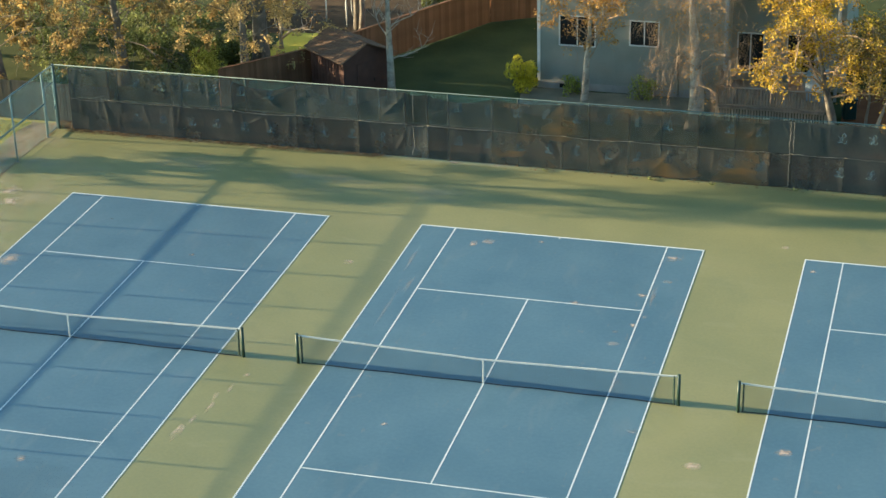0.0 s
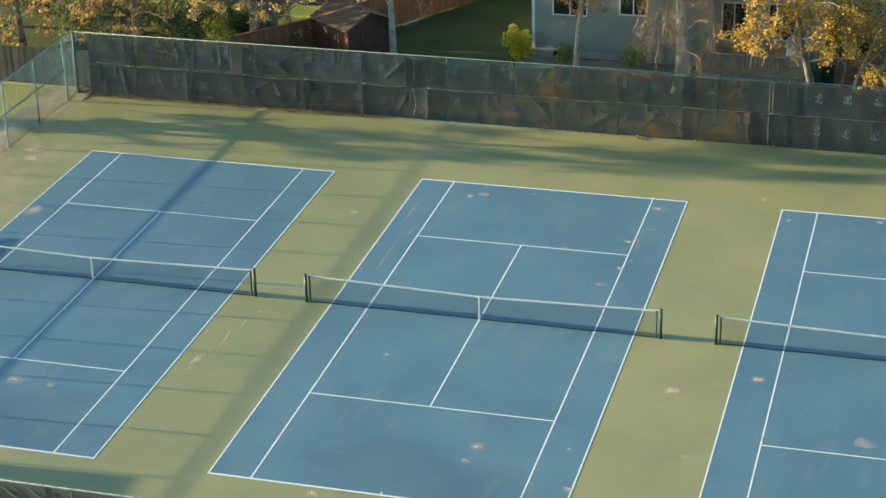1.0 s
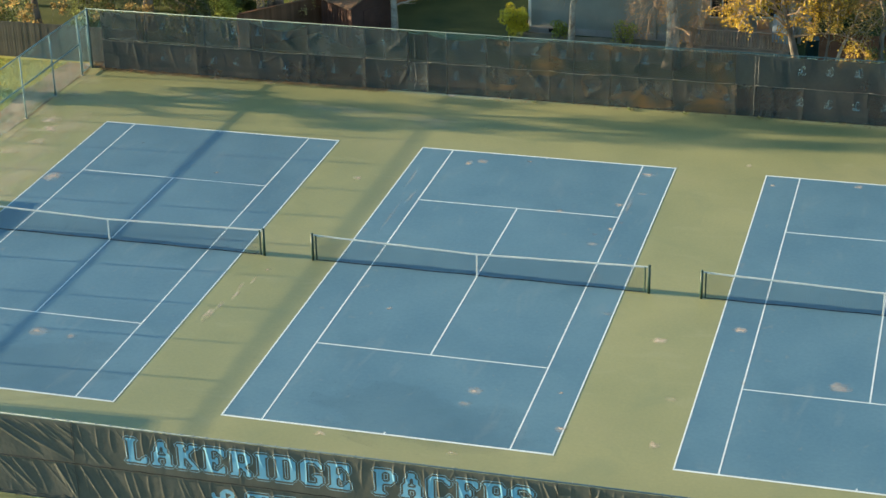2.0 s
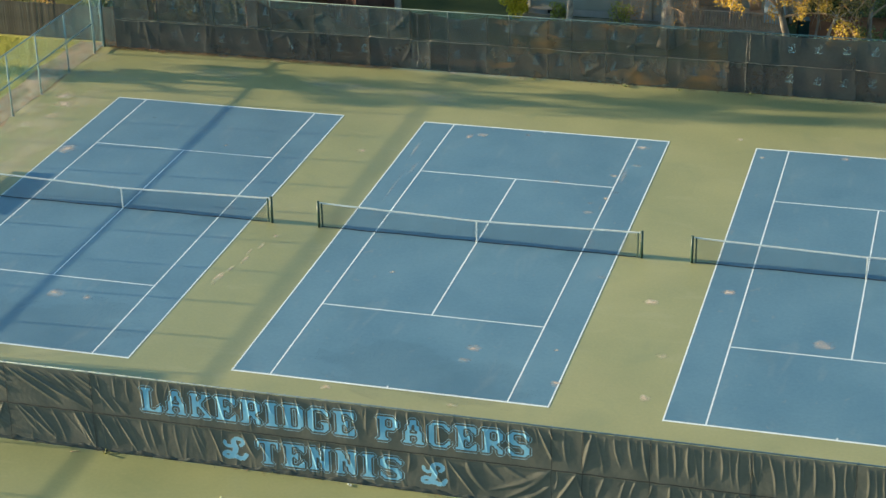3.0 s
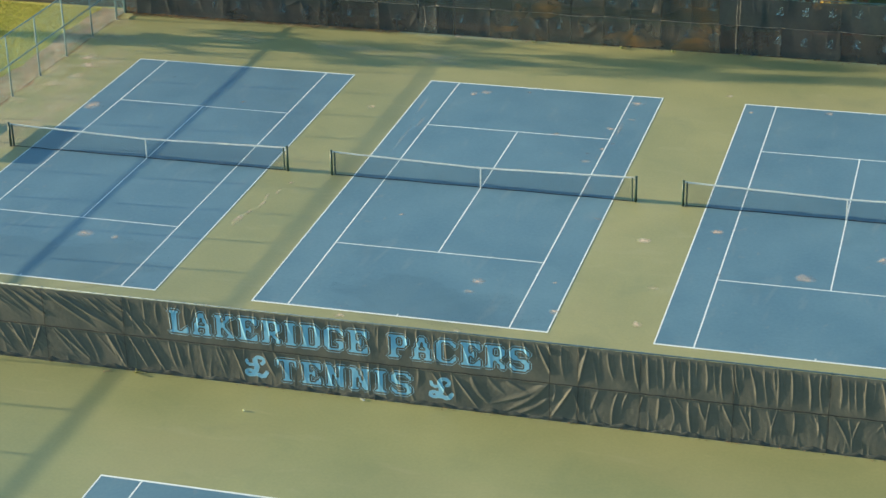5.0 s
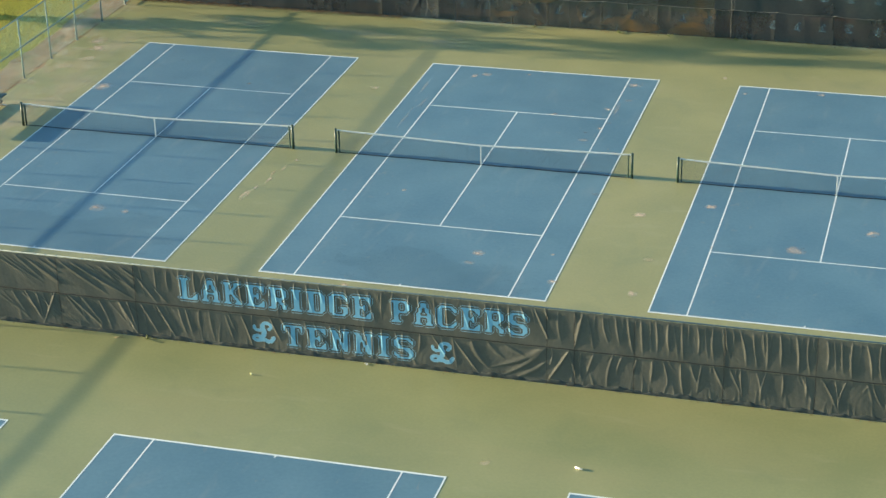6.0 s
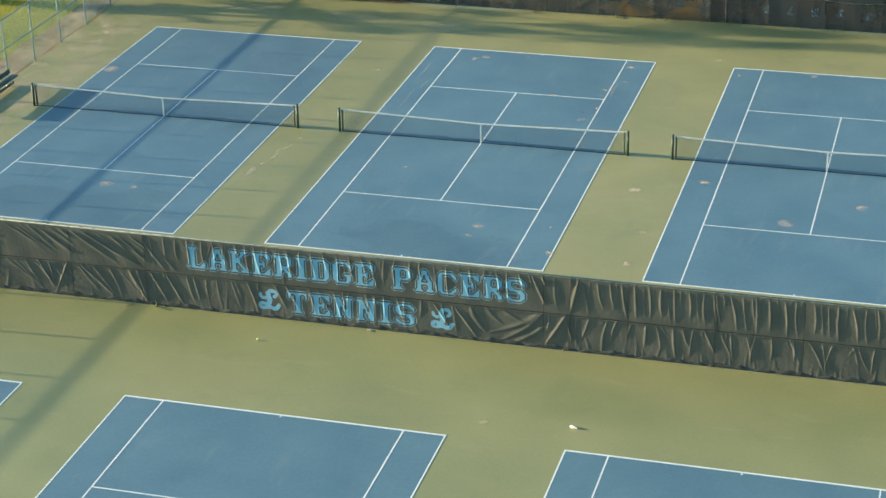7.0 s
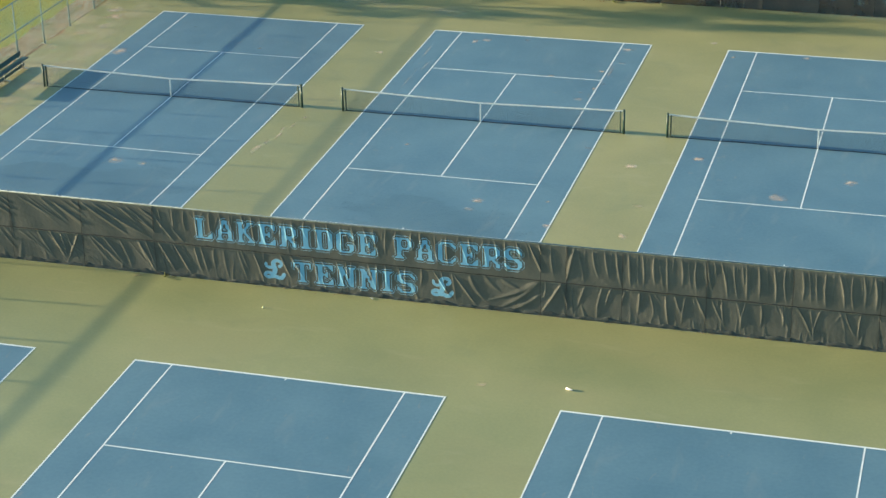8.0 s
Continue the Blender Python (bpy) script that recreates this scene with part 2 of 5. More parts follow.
_cmb = _t.nodes.new("ShaderNodeCombineXYZ")
_mul = _t.nodes.new("ShaderNodeMath")
_mul.operation, _mul.inputs[1].default_value = "MULTIPLY", 57.0
_t.links.new(_info.outputs["Random"], _mul.inputs[0])
_t.links.new(_mul.outputs[0], _cmb.inputs[0])
_t.links.new(_co.outputs["Object"], _off.inputs[0])
_t.links.new(_cmb.outputs[0], _off.inputs[2])
_ns = _t.nodes.new("ShaderNodeTexNoise")
_ns.inputs["Scale"].default_value, _ns.inputs["Detail"].default_value = 1.7, 4
_t.links.new(_off.outputs[0], _ns.inputs["Vector"])
_len = _t.nodes.new("ShaderNodeVectorMath")
_len.operation = "LENGTH"
_t.links.new(_co.outputs["Object"], _len.inputs[0])
_dif = _t.nodes.new("ShaderNodeMath")
_dif.operation = "MULTIPLY_ADD"
_dif.inputs[1].default_value = -0.42
_t.links.new(_len.outputs["Value"], _dif.inputs[0])
_t.links.new(_ns.outputs["Fac"], _dif.inputs[2])
_rm = _t.nodes.new("ShaderNodeMapRange")
_rm.inputs["From Min"].default_value, _rm.inputs["From Max"].default_value, _rm.inputs["To Max"].default_value = 0.14, 0.62, 1.0
_t.links.new(_dif.outputs[0], _rm.inputs["Value"])
_var = _t.nodes.new("ShaderNodeMapRange")
_var.inputs["To Min"].default_value, _var.inputs["To Max"].default_value = 0.24, 0.86
_t.links.new(_info.outputs["Random"], _var.inputs["Value"])
_str = _t.nodes.new("ShaderNodeMath")
_str.operation = "MULTIPLY"
_t.links.new(_rm.outputs["Result"], _str.inputs[0])
_t.links.new(_var.outputs["Result"], _str.inputs[1])
_mx, _tp = _t.nodes.new("ShaderNodeMixShader"), _t.nodes.new("ShaderNodeBsdfTransparent")
_t.links.new(_str.outputs[0], _mx.inputs[0])
_t.links.new(_tp.outputs[0], _mx.inputs[1])
_t.links.new(_t.nodes["Principled BSDF"].outputs["BSDF"], _mx.inputs[2])
_t.links.new(_mx.outputs[0], _t.nodes["Material Output"].inputs["Surface"])


# thin dust over the paint: the same soil, spread wider and thinner
DUST = STAIN.copy()
DUST.name = "thin_soil_dust"
DUST.node_tree.nodes[_var.name].inputs["To Min"].default_value, DUST.node_tree.nodes[_var.name].inputs["To Max"].default_value = 0.16, 0.34
DUST.node_tree.nodes[_rm.name].inputs["From Min"].default_value, DUST.node_tree.nodes[_rm.name].inputs["From Max"].default_value = 0.16, 0.62


# a dried water mark and a painted shadow wedge: darker film, soft edge
DAMP_SHADE = STAIN.copy()
DAMP_SHADE.name = "dried_water_mark"
for _m in [n for n in DAMP_SHADE.node_tree.nodes if n.type == "MIX"]:
    _m.inputs["A"].default_value, _m.inputs["B"].default_value = (0.040, 0.095, 0.150, 1), (0.055, 0.115, 0.170, 1)
DAMP_SHADE.node_tree.nodes[_var.name].inputs["To Min"].default_value, DAMP_SHADE.node_tree.nodes[_var.name].inputs["To Max"].default_value = 0.06, 0.09
DAMP_SHADE.node_tree.nodes[_rm.name].inputs["From Min"].default_value, DAMP_SHADE.node_tree.nodes[_rm.name].inputs["From Max"].default_value = 0.10, 0.22


# ---- mesh helpers ----
def obj_from(name, verts, faces, mat, parent=None, label="", smooth=False):
    me = bpy.data.meshes.new(name)
    me.from_pydata(verts, [], faces)
    me.materials.append(mat)
    if smooth:
        me.shade_smooth()
    ob = new(name, me)
    if parent is not None:
        ob.parent = parent
    return tagged(ob, label)


def part(name, bm, mat, parent=None, label="", smooth=False):
    me = bpy.data.meshes.new(name)
    bm.to_mesh(me)
    bm.free()
    me.materials.append(mat)
    if smooth:
        me.shade_smooth()
    ob = new(name, me)
    if parent is not None:
        ob.parent = parent
    return tagged(ob, label)


def thing(name, at, label, category, group="", kind="", turn=0):
    ob = new(name)
    ob.matrix_world = pose(*at, 0, 0, turn)
    ob.empty_display_size = 0.2
    return tagged(ob, label, category, group, kind)


def box(bm, x0, x1, y0, y1, z0, z1, bevel=0.0):
    vs = [bm.verts.new(v) for v in ((x0, y0, z0), (x1, y0, z0), (x1, y1, z0), (x0, y1, z0), (x0, y0, z1), (x1, y0, z1), (x1, y1, z1), (x0, y1, z1))]
    fs = [bm.faces.new([vs[i] for i in f]) for f in ((3, 2, 1, 0), (4, 5, 6, 7), (0, 1, 5, 4), (1, 2, 6, 5), (2, 3, 7, 6), (3, 0, 4, 7))]
    if bevel:
        edges = {e for f in fs for e in f.edges}
        bmesh.ops.bevel(bm, geom=list(edges), offset=bevel, segments=2, affect="EDGES", profile=0.5)
    return bm


def boxed(*a, bevel=0.0):
    return box(bmesh.new(), *a, bevel=bevel)


def tube_into(verts, faces, pts, radii, n=8, cap=True):
    """A tapered tube through pts, added to vertex and face lists."""
    pts = [Vector(p) for p in pts]
    start = len(verts)
    for i, p in enumerate(pts):
        d = (pts[min(i + 1, len(pts) - 1)] - pts[max(i - 1, 0)]).normalized()
        side = d.cross(Vector((0, 0, 1)) if abs(d.z) < 0.9 else Vector((1, 0, 0))).normalized()
        up = side.cross(d)
        for k in range(n):
            a = 2 * math.pi * k / n
            verts.append(tuple(p + (side * math.cos(a) + up * math.sin(a)) * radii[i]))
    for i in range(len(pts) - 1):
        for k in range(n):
            a, b = start + i * n + k, start + i * n + (k + 1) % n
            faces.append((a, b, b + n, a + n))
    if cap:
        faces.append(tuple(start + k for k in range(n))[::-1])
        faces.append(tuple(start + (len(pts) - 1) * n + k for k in range(n)))


def tube(name, pts, r, mat, parent=None, label="", n=10):
    v, f = [], []
    tube_into(v, f, pts, [r] * len(pts) if isinstance(r, (int, float)) else r, n)
    return obj_from(name, v, f, mat, parent, label, smooth=True)


def sheet(name, x0, x1, y0, y1, z, mat, thick=0.0, wob=0.0, step=0.5, parent=None, label=""):
    """A flat slab with, if wanted, an uneven outline."""
    bm = bmesh.new()
    pts = []
    def run(a, b, fixed, axis):
        n = max(1, int(abs(b - a) / step)) if wob else 1
        for i in range(n):
            s = a + (b - a) * i / n
            w = wob * noise.noise(Vector((s * 0.55 + fixed * 3.1, fixed * 1.7, 4.2))) + wob * 0.4 * noise.noise(Vector((s * 2.1, fixed, 1.0)))
            pts.append((s, fixed + w) if axis == 0 else (fixed + w, s))
    run(x0, x1, y0, 0)
    run(y0, y1, x1, 1)
    run(x1, x0, y1, 0)
    run(y1, y0, x0, 1)
    top = [bm.verts.new((x, y, z)) for x, y in pts]
    f = bm.faces.new(top)
    if thick:
        r = bmesh.ops.extrude_face_region(bm, geom=[f])
        for v in r["geom"]:
            if isinstance(v, bmesh.types.BMVert):
                v.co.z -= thick
        bm.normal_update()
        bmesh.ops.recalc_face_normals(bm, faces=bm.faces)
    else:
        bm.normal_update()
        if f.normal.z < 0:
            f.normal_flip()
    if len(pts) > 4:
        bmesh.ops.triangulate(bm, faces=[x for x in bm.faces if len(x.verts) > 4])
    return part(name, bm, mat, parent, label)


# ---- ground and courts ----
HALF_W, SINGLES, HALF_L, SERVICE = 5.485, 4.115, 11.885, 6.40
FENCE_X, BACK_Y, FRONT_Y, END_X, NEAR_Y = -24.05, 18.5, -17.8, 24.3, -54.5
FENCE_H = 2.95

ground = tagged(sheet("ground", -900, 900, -900, 900, -0.06, GRASS), "green lawn and rough grass round the courts", "ground", kind="structure")
slab = tagged(sheet("court_floor", FENCE_X - 0.06, END_X, FRONT_Y, BACK_Y + 0.05, 0.0, GREEN_WORN, thick=0.12), "olive green acrylic hard court surface, dusty and sun-worn", "court floor", kind="structure")
tagged(sheet("court_floor_near", FENCE_X - 0.06, END_X, NEAR_Y, FRONT_Y, 0.0, GREEN, thick=0.12), "olive green acrylic hard court surface", "court floor", kind="structure")
dirt = tagged(sheet("ground_dirt", FENCE_X - 1.7, FENCE_X - 0.02, -50, BACK_Y + 0.6, 0.007, DIRT, wob=0.3, step=0.4), "pale bare dirt strip under the side fence", "ground", kind="structure")

yard = tagged(sheet("ground_yard", -60, 60, BACK_Y + 1.2, 80, -0.056, YARD), "green grass of the gardens behind the courts, darkened for shade", "ground", kind="structure")


def court(cx, cy, label):
    c = thing("tennis_court", (cx, cy, 0), label, "tennis court", "painted tennis courts", "structure")
    part("playing_area", boxed(-HALF_W, HALF_W, -HALF_L, HALF_L, -0.02, 0.004), BLUE, c)
    h = 0.008
    lw, bw = 0.026, 0.040
    def line(x0, x1, y0, y1):
        part("line", boxed(x0, x1, y0, y1, 0.0, h), LINE, c)
    for s in (-1, 1):
        line(s * HALF_W - lw, s * HALF_W + lw, -HALF_L - bw, HALF_L + bw)
        line(s * SINGLES - lw, s * SINGLES + lw, -HALF_L + bw, HALF_L - bw)
        line(-HALF_W + lw, HALF_W - lw, s * HALF_L - bw, s * HALF_L + bw)
        line(-SINGLES + lw, SINGLES - lw, s * SERVICE - lw, s * SERVICE + lw)
        line(-lw, lw, s * (HALF_L - bw) - (0.12 if s > 0 else 0), s * (HALF_L - bw) + (0.12 if s < 0 else 0))
    line(-lw, lw, -SERVICE + lw, SERVICE - lw)
    return c


def net_z(x, reach):
    return 0.914 + (1.07 - 0.914) * abs(x) / reach


def tennis_net(cx, cy, label):
    reach = HALF_W + 0.93
    n = thing("tennis_net", (cx, cy, 0), label, "tennis net", "nets across the courts")
    for s in (-1, 1):
        p = tube("net_post", [(s * reach, 0, 0), (s * reach, 0, 1.09)], 0.055, POST, n, "dark green steel post")
        tube("post_cap", [(s * reach, 0, 1.09), (s * reach, 0, 1.11)], 0.057, POST, p)
        v, f = [], []
        for k in (-1, 1):
            tube_into(v, f, [(s * (reach - 0.15), k * 0.014, 0.03), (s * (reach - 0.15), k * 0.014, 1.04)], [0.030, 0.030], 6)
        obj_from("lacing_bar", v, f, POST, n)
    # cords: a square mesh, doubled in the upper rows
    v, f = [], []
    r, step = 0.0024, 0.052
    cols = int(2 * (reach - 0.1) / step)
    for i in range(cols + 1):
        x = -reach + 0.1 + i * step
        top = net_z(x, reach) - 0.03
        a = len(v)
        v += [(x - r, 0, 0.03), (x + r, 0, 0.03), (x + r, 0, top), (x - r, 0, top)]
        f.append((a, a + 1, a + 2, a + 3))
        v += [(x, -r, 0.03), (x, r, 0.03), (x, r, top), (x, -r, top)]
        f.append((a + 4, a + 5, a + 6, a + 7))
    rows_z = [0.03 + 0.052 * k for k in range(20)]
    seg = 24
    for k, z in enumerate(rows_z):
        for i in range(seg):
            xa, xb = -reach + 0.1 + 2 * (reach - 0.1) * i / seg, -reach + 0.1 + 2 * (reach - 0.1) * (i + 1) / seg
            za, zb = z * net_z(xa, reach) / 1.07, z * net_z(xb, reach) / 1.07
            a = len(v)
            v += [(xa, -r, za), (xb, -r, zb), (xb, r, zb), (xa, r, za), (xa, 0, za - r), (xb, 0, zb - r), (xb, 0, zb + r), (xa, 0, za + r)]
            f += [(a, a + 1, a + 2, a + 3), (a + 4, a + 5, a + 6, a + 7)]
    # the lower hem lies folded on the ground
    tagged(obj_from("net_mesh", v, f, NET, n, "black knotted cord mesh"), kind="stuff")
    v, f = [], []
    pts = [(-reach + 0.1 + 2 * (reach - 0.1) * i / seg, 0.02 * math.sin(i * 1.3), 0.03) for i in range(seg + 1)]
    tube_into(v, f, pts, [0.015] * len(pts), 6)
    obj_from("bottom_hem", v, f, WEBBING_SHADE, n)
    v, f = [], []
    for i in range(seg + 1):
        x = -reach + 0.06 + 2 * (reach - 0.06) * i / seg
        z = net_z(x, reach) + 0.004 * math.sin(i * 2.1)
        v += [(x, -0.012, z - 0.065), (x, -0.016, z - 0.01), (x, 0, z + 0.004), (x, 0.016, z - 0.01), (x, 0.012, z - 0.065)]
    for i in range(seg):
        for k in range(4):
            a = i * 5 + k
            f.append((a, a + 5, a + 6, a + 1))
    obj_from("headband", v, f, TAPE, n, "white canvas headband")
    part("centre_strap", boxed(-0.03, 0.03, -0.02, 0.02, 0.0, 0.915, bevel=0.006), TAPE, n, "white centre strap")
    return n


COURTS = [(-14.78, 0.0), (0.0, 0.0), (14.73, 0.0), (-14.97, -36.2), (-0.24, -36.2), (14.59, -36.2)]
for i, (cx, cy) in enumerate(COURTS):
    court(cx, cy, "blue tennis court with white lines, lightly stained")
    tennis_net(cx, cy, "black tennis net with white headband between green posts")

# worn tan patches and pale scuffs on the paint: place and size
disc = bpy.data.meshes.new("stain")
disc.from_pydata([(math.cos(k * math.pi / 10), math.sin(k * math.pi / 10), 0) for k in range(20)], [], [tuple(range(20))])
disc.materials.append(STAIN)


def stain(x, y, r, k=1.0):
    ob = new("stain", disc)
    ob.parent = slab
    ob.location, ob.scale = (x, y, 0.0105), (r * 0.78, r * 0.78 * k, 1)


for x, y, r in ((2.1, -8.5, 0.42), (2.0, -9.4, 0.34), (-2.6, 10.9, 0.45), (-22.4, 10.5, 0.8), (-19.9, 5.4, 0.95), (-14.0, -7.8, 0.6), (-12.7, -7.9, 0.35),
                (7.4, -3.6, 0.45), (8.5, -7.6, 0.4), (13.7, -5.6, 0.66), (5.3, -2.0, 0.3), (3.6, 3.7, 0.35), (-2.4, -3.3, 0.2),
                (1.7, 6.5, 0.28), (3.9, 7.6, 0.3), (4.5, 10.9, 0.45), (2.4, -12.5, 0.3), (-2.0, -12.3, 0.3), (5.4, -10.3, 0.35), (10.0, -2.2, 0.4)):
    stain(x, y, r, 0.8)
for x, y, r in ((-23.0, 7.8, 0.7), (-22.3, 9.0, 0.6), (6.2, -23.2, 0.28), (16.4, -3.4, 0.4), 
                (-22.9, 11.6, 0.7), (8.4, -10.6, 0.3), (4.0, 5.2, 0.2), (8.4, 12.8, 0.25), (-7.2, 8.0, 0.3), (13.0, 11.5, 0.3)):
    stain(x, y, r, 1.2)

dust_disc = disc.copy()
dust_disc.materials.clear()
dust_disc.materials.append(DUST)
# soil washed over the edge of the paint along the dirt strip, and drifts at the foot of the back fence
rng = random.Random(8)
for k in range(14):
    y = 17.4 - k * 2.45 + rng.uniform(-0.4, 0.4)
    ob = new("dust_patch", dust_disc)
    ob.parent, r = slab, rng.uniform(0.7, 1.3)
    ob.location, ob.scale = (FENCE_X + rng.uniform(0.1, 0.6), y, 0.0041 + 0.0001 * k), (r, r * rng.uniform(0.8, 1.5), 1)
for k in range(16):
    stain(FENCE_X + 1.6 + k * 1.25 + rng.uniform(-0.4, 0.4), BACK_Y - rng.uniform(0.05, 0.25), rng.uniform(0.4, 0.8), 0.32)
# pale scuffs scattered along the lines of the middle court
for x, y, r in ((4.3, 5.9, 0.28), (3.5, 4.6, 0.3), (4.6, 8.9, 0.4), (-0.6, 11.3, 0.3), (-3.1, 10.6, 0.4), (9.6, 10.9, 0.25), (10.6, -6.0, 0.3), (4.9, -8.0, 0.3), (-13.2, 7.3, 0.3), (-17.6, 9.8, 0.3)):
    stain(x, y, r * rng.uniform(0.4, 0.7), rng.uniform(0.7, 1.8))
# broad dusty patches on the margin beside the dirt strip and behind the far baselines
for k in range(12):
    ob = new("dust_patch", dust_disc)
    ob.parent = slab
    r = rng.uniform(1.4, 2.4)
    if k < 8:
        ob.location, ob.scale = (FENCE_X + rng.uniform(1.6, 2.8), 11.5 - 2.9 * k, 0.0025 + 0.0001 * k), (r, r * 1.3, 1)
    else:
        ob.location, ob.scale = (-21 + 5.2 * (k - 8) + rng.uniform(-0.8, 0.8), 14.4 + rng.uniform(-0.6, 1.6), 0.0025 + 0.0001 * k), (r * 1.3, min(r, 1.2), 1)
damp_shade_disc = disc.copy()
damp_shade_disc.materials.clear()
damp_shade_disc.materials.append(DAMP_SHADE)
# first a water mark, then a soft shadow wedge painted on the left court
for k, (x, y, rx, ry, turn) in enumerate(((1.0, -10.6, 4.2, 2.4, -12), (-14.2, -10.3, 5.0, 2.6, 8))):
    ob = new("water_mark", damp_shade_disc)
    ob.parent = slab
    ob.matrix_local = pose(x, y, 0.0046 + 0.0003 * k, 0, 0, turn) @ Matrix.Diagonal((rx, ry, 1, 1))
# long drag marks between the first two courts and along the lines
for x, y, r, k in ((-8.62, -5.2, 0.34, 3.0), (-8.2, -3.5, 0.2, 3.6), (-8.0, -2.2, 0.17, 3.4), (-7.8, -1.2, 0.3, 0.8), (-8.45, -4.4, 0.22, 2.0), (-8.3, -2.8, 0.24, 2.6),
                   ):
    stain(x, y, r * 0.7, k * 1.3)
for q, (x, y, r, k) in enumerate(((-4.75, 4.6, 0.11, 17.0), (-4.5, 6.6, 0.14, 7.0), (-5.0, 8.6, 0.10, 14.0), (4.3, 7.6, 0.13, 8.0))):
    ob = new("dust_patch", dust_disc)
    ob.parent = slab
    ob.location, ob.scale = (x, y, 0.0088 + 0.0001 * q), (r, r * k, 1)


# ---- chain-link fences and windscreens ----
def link_mesh(name, length, z0, z1, parent, mat, pitch=0.070, r=0.0023):
    """Crossed wires from x = 0 to length, in the plane y = 0."""
    v, f = [], []
    h = z1 - z0
    n = int((length + h) / pitch)
    for d in (-1, 1):
        for i in range(n):
            s = i * pitch - (h if d > 0 else 0)
            xa, xb = (s, s + h) if d > 0 else (s, s - h)
            za, zb = z0, z1
            for lim in (0.0, length):
                lo = lim == 0.0
                if (xa < lim) if lo else (xa > lim):
                    if (xb < lim) if lo else (xb > lim):
                        break
                    za = za + (lim - xa) / (xb - xa) * (zb - za)
                    xa = lim
                elif (xb < lim) if lo else (xb > lim):
                    zb = za + (lim - xa) / (xb - xa) * (zb - za)
                    xb = lim
            else:
                a = len(v)
                o = r * 0.7071
                v += [(xa - o, 0, za + d * o), (xa + o, 0, za - d * o), (xb + o, 0, zb - d * o), (xb - o, 0, zb + d * o)]
                f.append((a, a + 1, a + 2, a + 3))
                v += [(xa, -r, za), (xa, r, za), (xb, r, zb), (xb, -r, zb)]
                f.append((a + 4, a + 5, a + 6, a + 7))
    return tagged(obj_from(name, v, f, mat, parent, "teal green chain-link wire"), kind="stuff")


def chain_fence(at, turn, posts, length, label, height=FENCE_H, mesh=True, mid=1.5, footing=True, steel=GALV, rail=0.034):
    fence = thing("chain_link_fence", at, label, "fence", "fences round the courts", turn=turn)
    for x in posts:
        p = tube("post", [(x, 0, -0.05), (x, 0, height)], 0.036, steel, fence)
        tube("post_cap", [(x, 0, height), (x, 0, height + 0.02), (x, 0, height + 0.035)], [0.040, 0.037, 0.012], GALV, p)
        if footing:
            tube("footing", [(x, 0, -0.05), (x, 0, 0.02)], [0.11, 0.08], CONCRETE, p)
    tube("top_rail", [(0, 0, height), (length, 0, height)], 0.031, steel, fence)
    if mid:
        tube("mid_rail", [(0, 0, mid), (length, 0, mid)], rail, steel, fence)
    tube("bottom_wire", [(0, 0, 0.06), (length, 0, 0.06)], 0.004, GALV, fence)
    if mesh:
        link_mesh("wire_mesh", length, 0.06, height - 0.02, fence, GREEN_VINYL, r=0.0020)
    return fence


def spindles(rng, starts, z_hi, z_lo, lean, width, depth, run=(0.5, 1.1), jitter=0.05):
    """Pull creases that start at the ties on an upper edge and run down: lens-shaped, widest at the middle."""
    out = []
    for x in starts:
        ln = rng.uniform(*run) * (z_hi - z_lo)
        x0 = x + rng.uniform(-jitter, jitter)
        out.append((x0, z_hi - rng.uniform(0.0, 0.06), x0 + rng.gauss(*lean) * ln, max(z_lo, z_hi - ln), rng.uniform(*width), rng.uniform(*depth), rng.uniform(-0.06, 0.06), 0))
    return out


def gathers(rng, x0, x1, count, z_lo, z_hi, width, depth, lean=(0.0, 0.25)):
    """Bunched cloth at the foot: wide below and running out upwards."""
    out = []
    for i in range(count):
        x = x0 + (x1 - x0) * (i + rng.uniform(0.1, 0.9)) / count
        ln = rng.uniform(0.25, 0.75) * (z_hi - z_lo)
        out.append((x, z_lo, x + rng.gauss(*lean) * ln, z_lo + ln, rng.uniform(*width), rng.uniform(*depth), rng.uniform(-0.05, 0.05), 1))
    return out


def fold_depth(X, Z, creases):
    """Each crease: upper end x, z; lower end x, z; half width; depth; bow; 0 for a pull, 1 for a gather."""
    d = np.zeros_like(X)
    for x0, z0, x1, z1, w, a, bow, foot in creases:
        t = (Z - z0) / (z1 - z0)
        on = (t > -0.02) & (t < 1.0)
        t = np.clip(t, 0, 1)
        c = x0 + (x1 - x0) * t + bow * np.sin(math.pi * t)
        if foot:
            fall, wide = (1 - t) ** 0.8, w * (1.2 - 0.95 * t)
        else:
            fall, wide = np.clip(t / 0.10, 0.2, 1) * np.clip((1 - t) / 0.35, 0, 1) ** 0.8, w * (0.40 + 0.80 * np.sin(math.pi * t))
        tilt = math.hypot(1.0, (x1 - x0) / (z1 - z0))
        u = (X - c) / (wide * tilt)
        d += np.where(on, 0.50 * a * fall * np.exp(-np.where(u < 0, 1.5, 2.6) * u * u), 0)
    return d


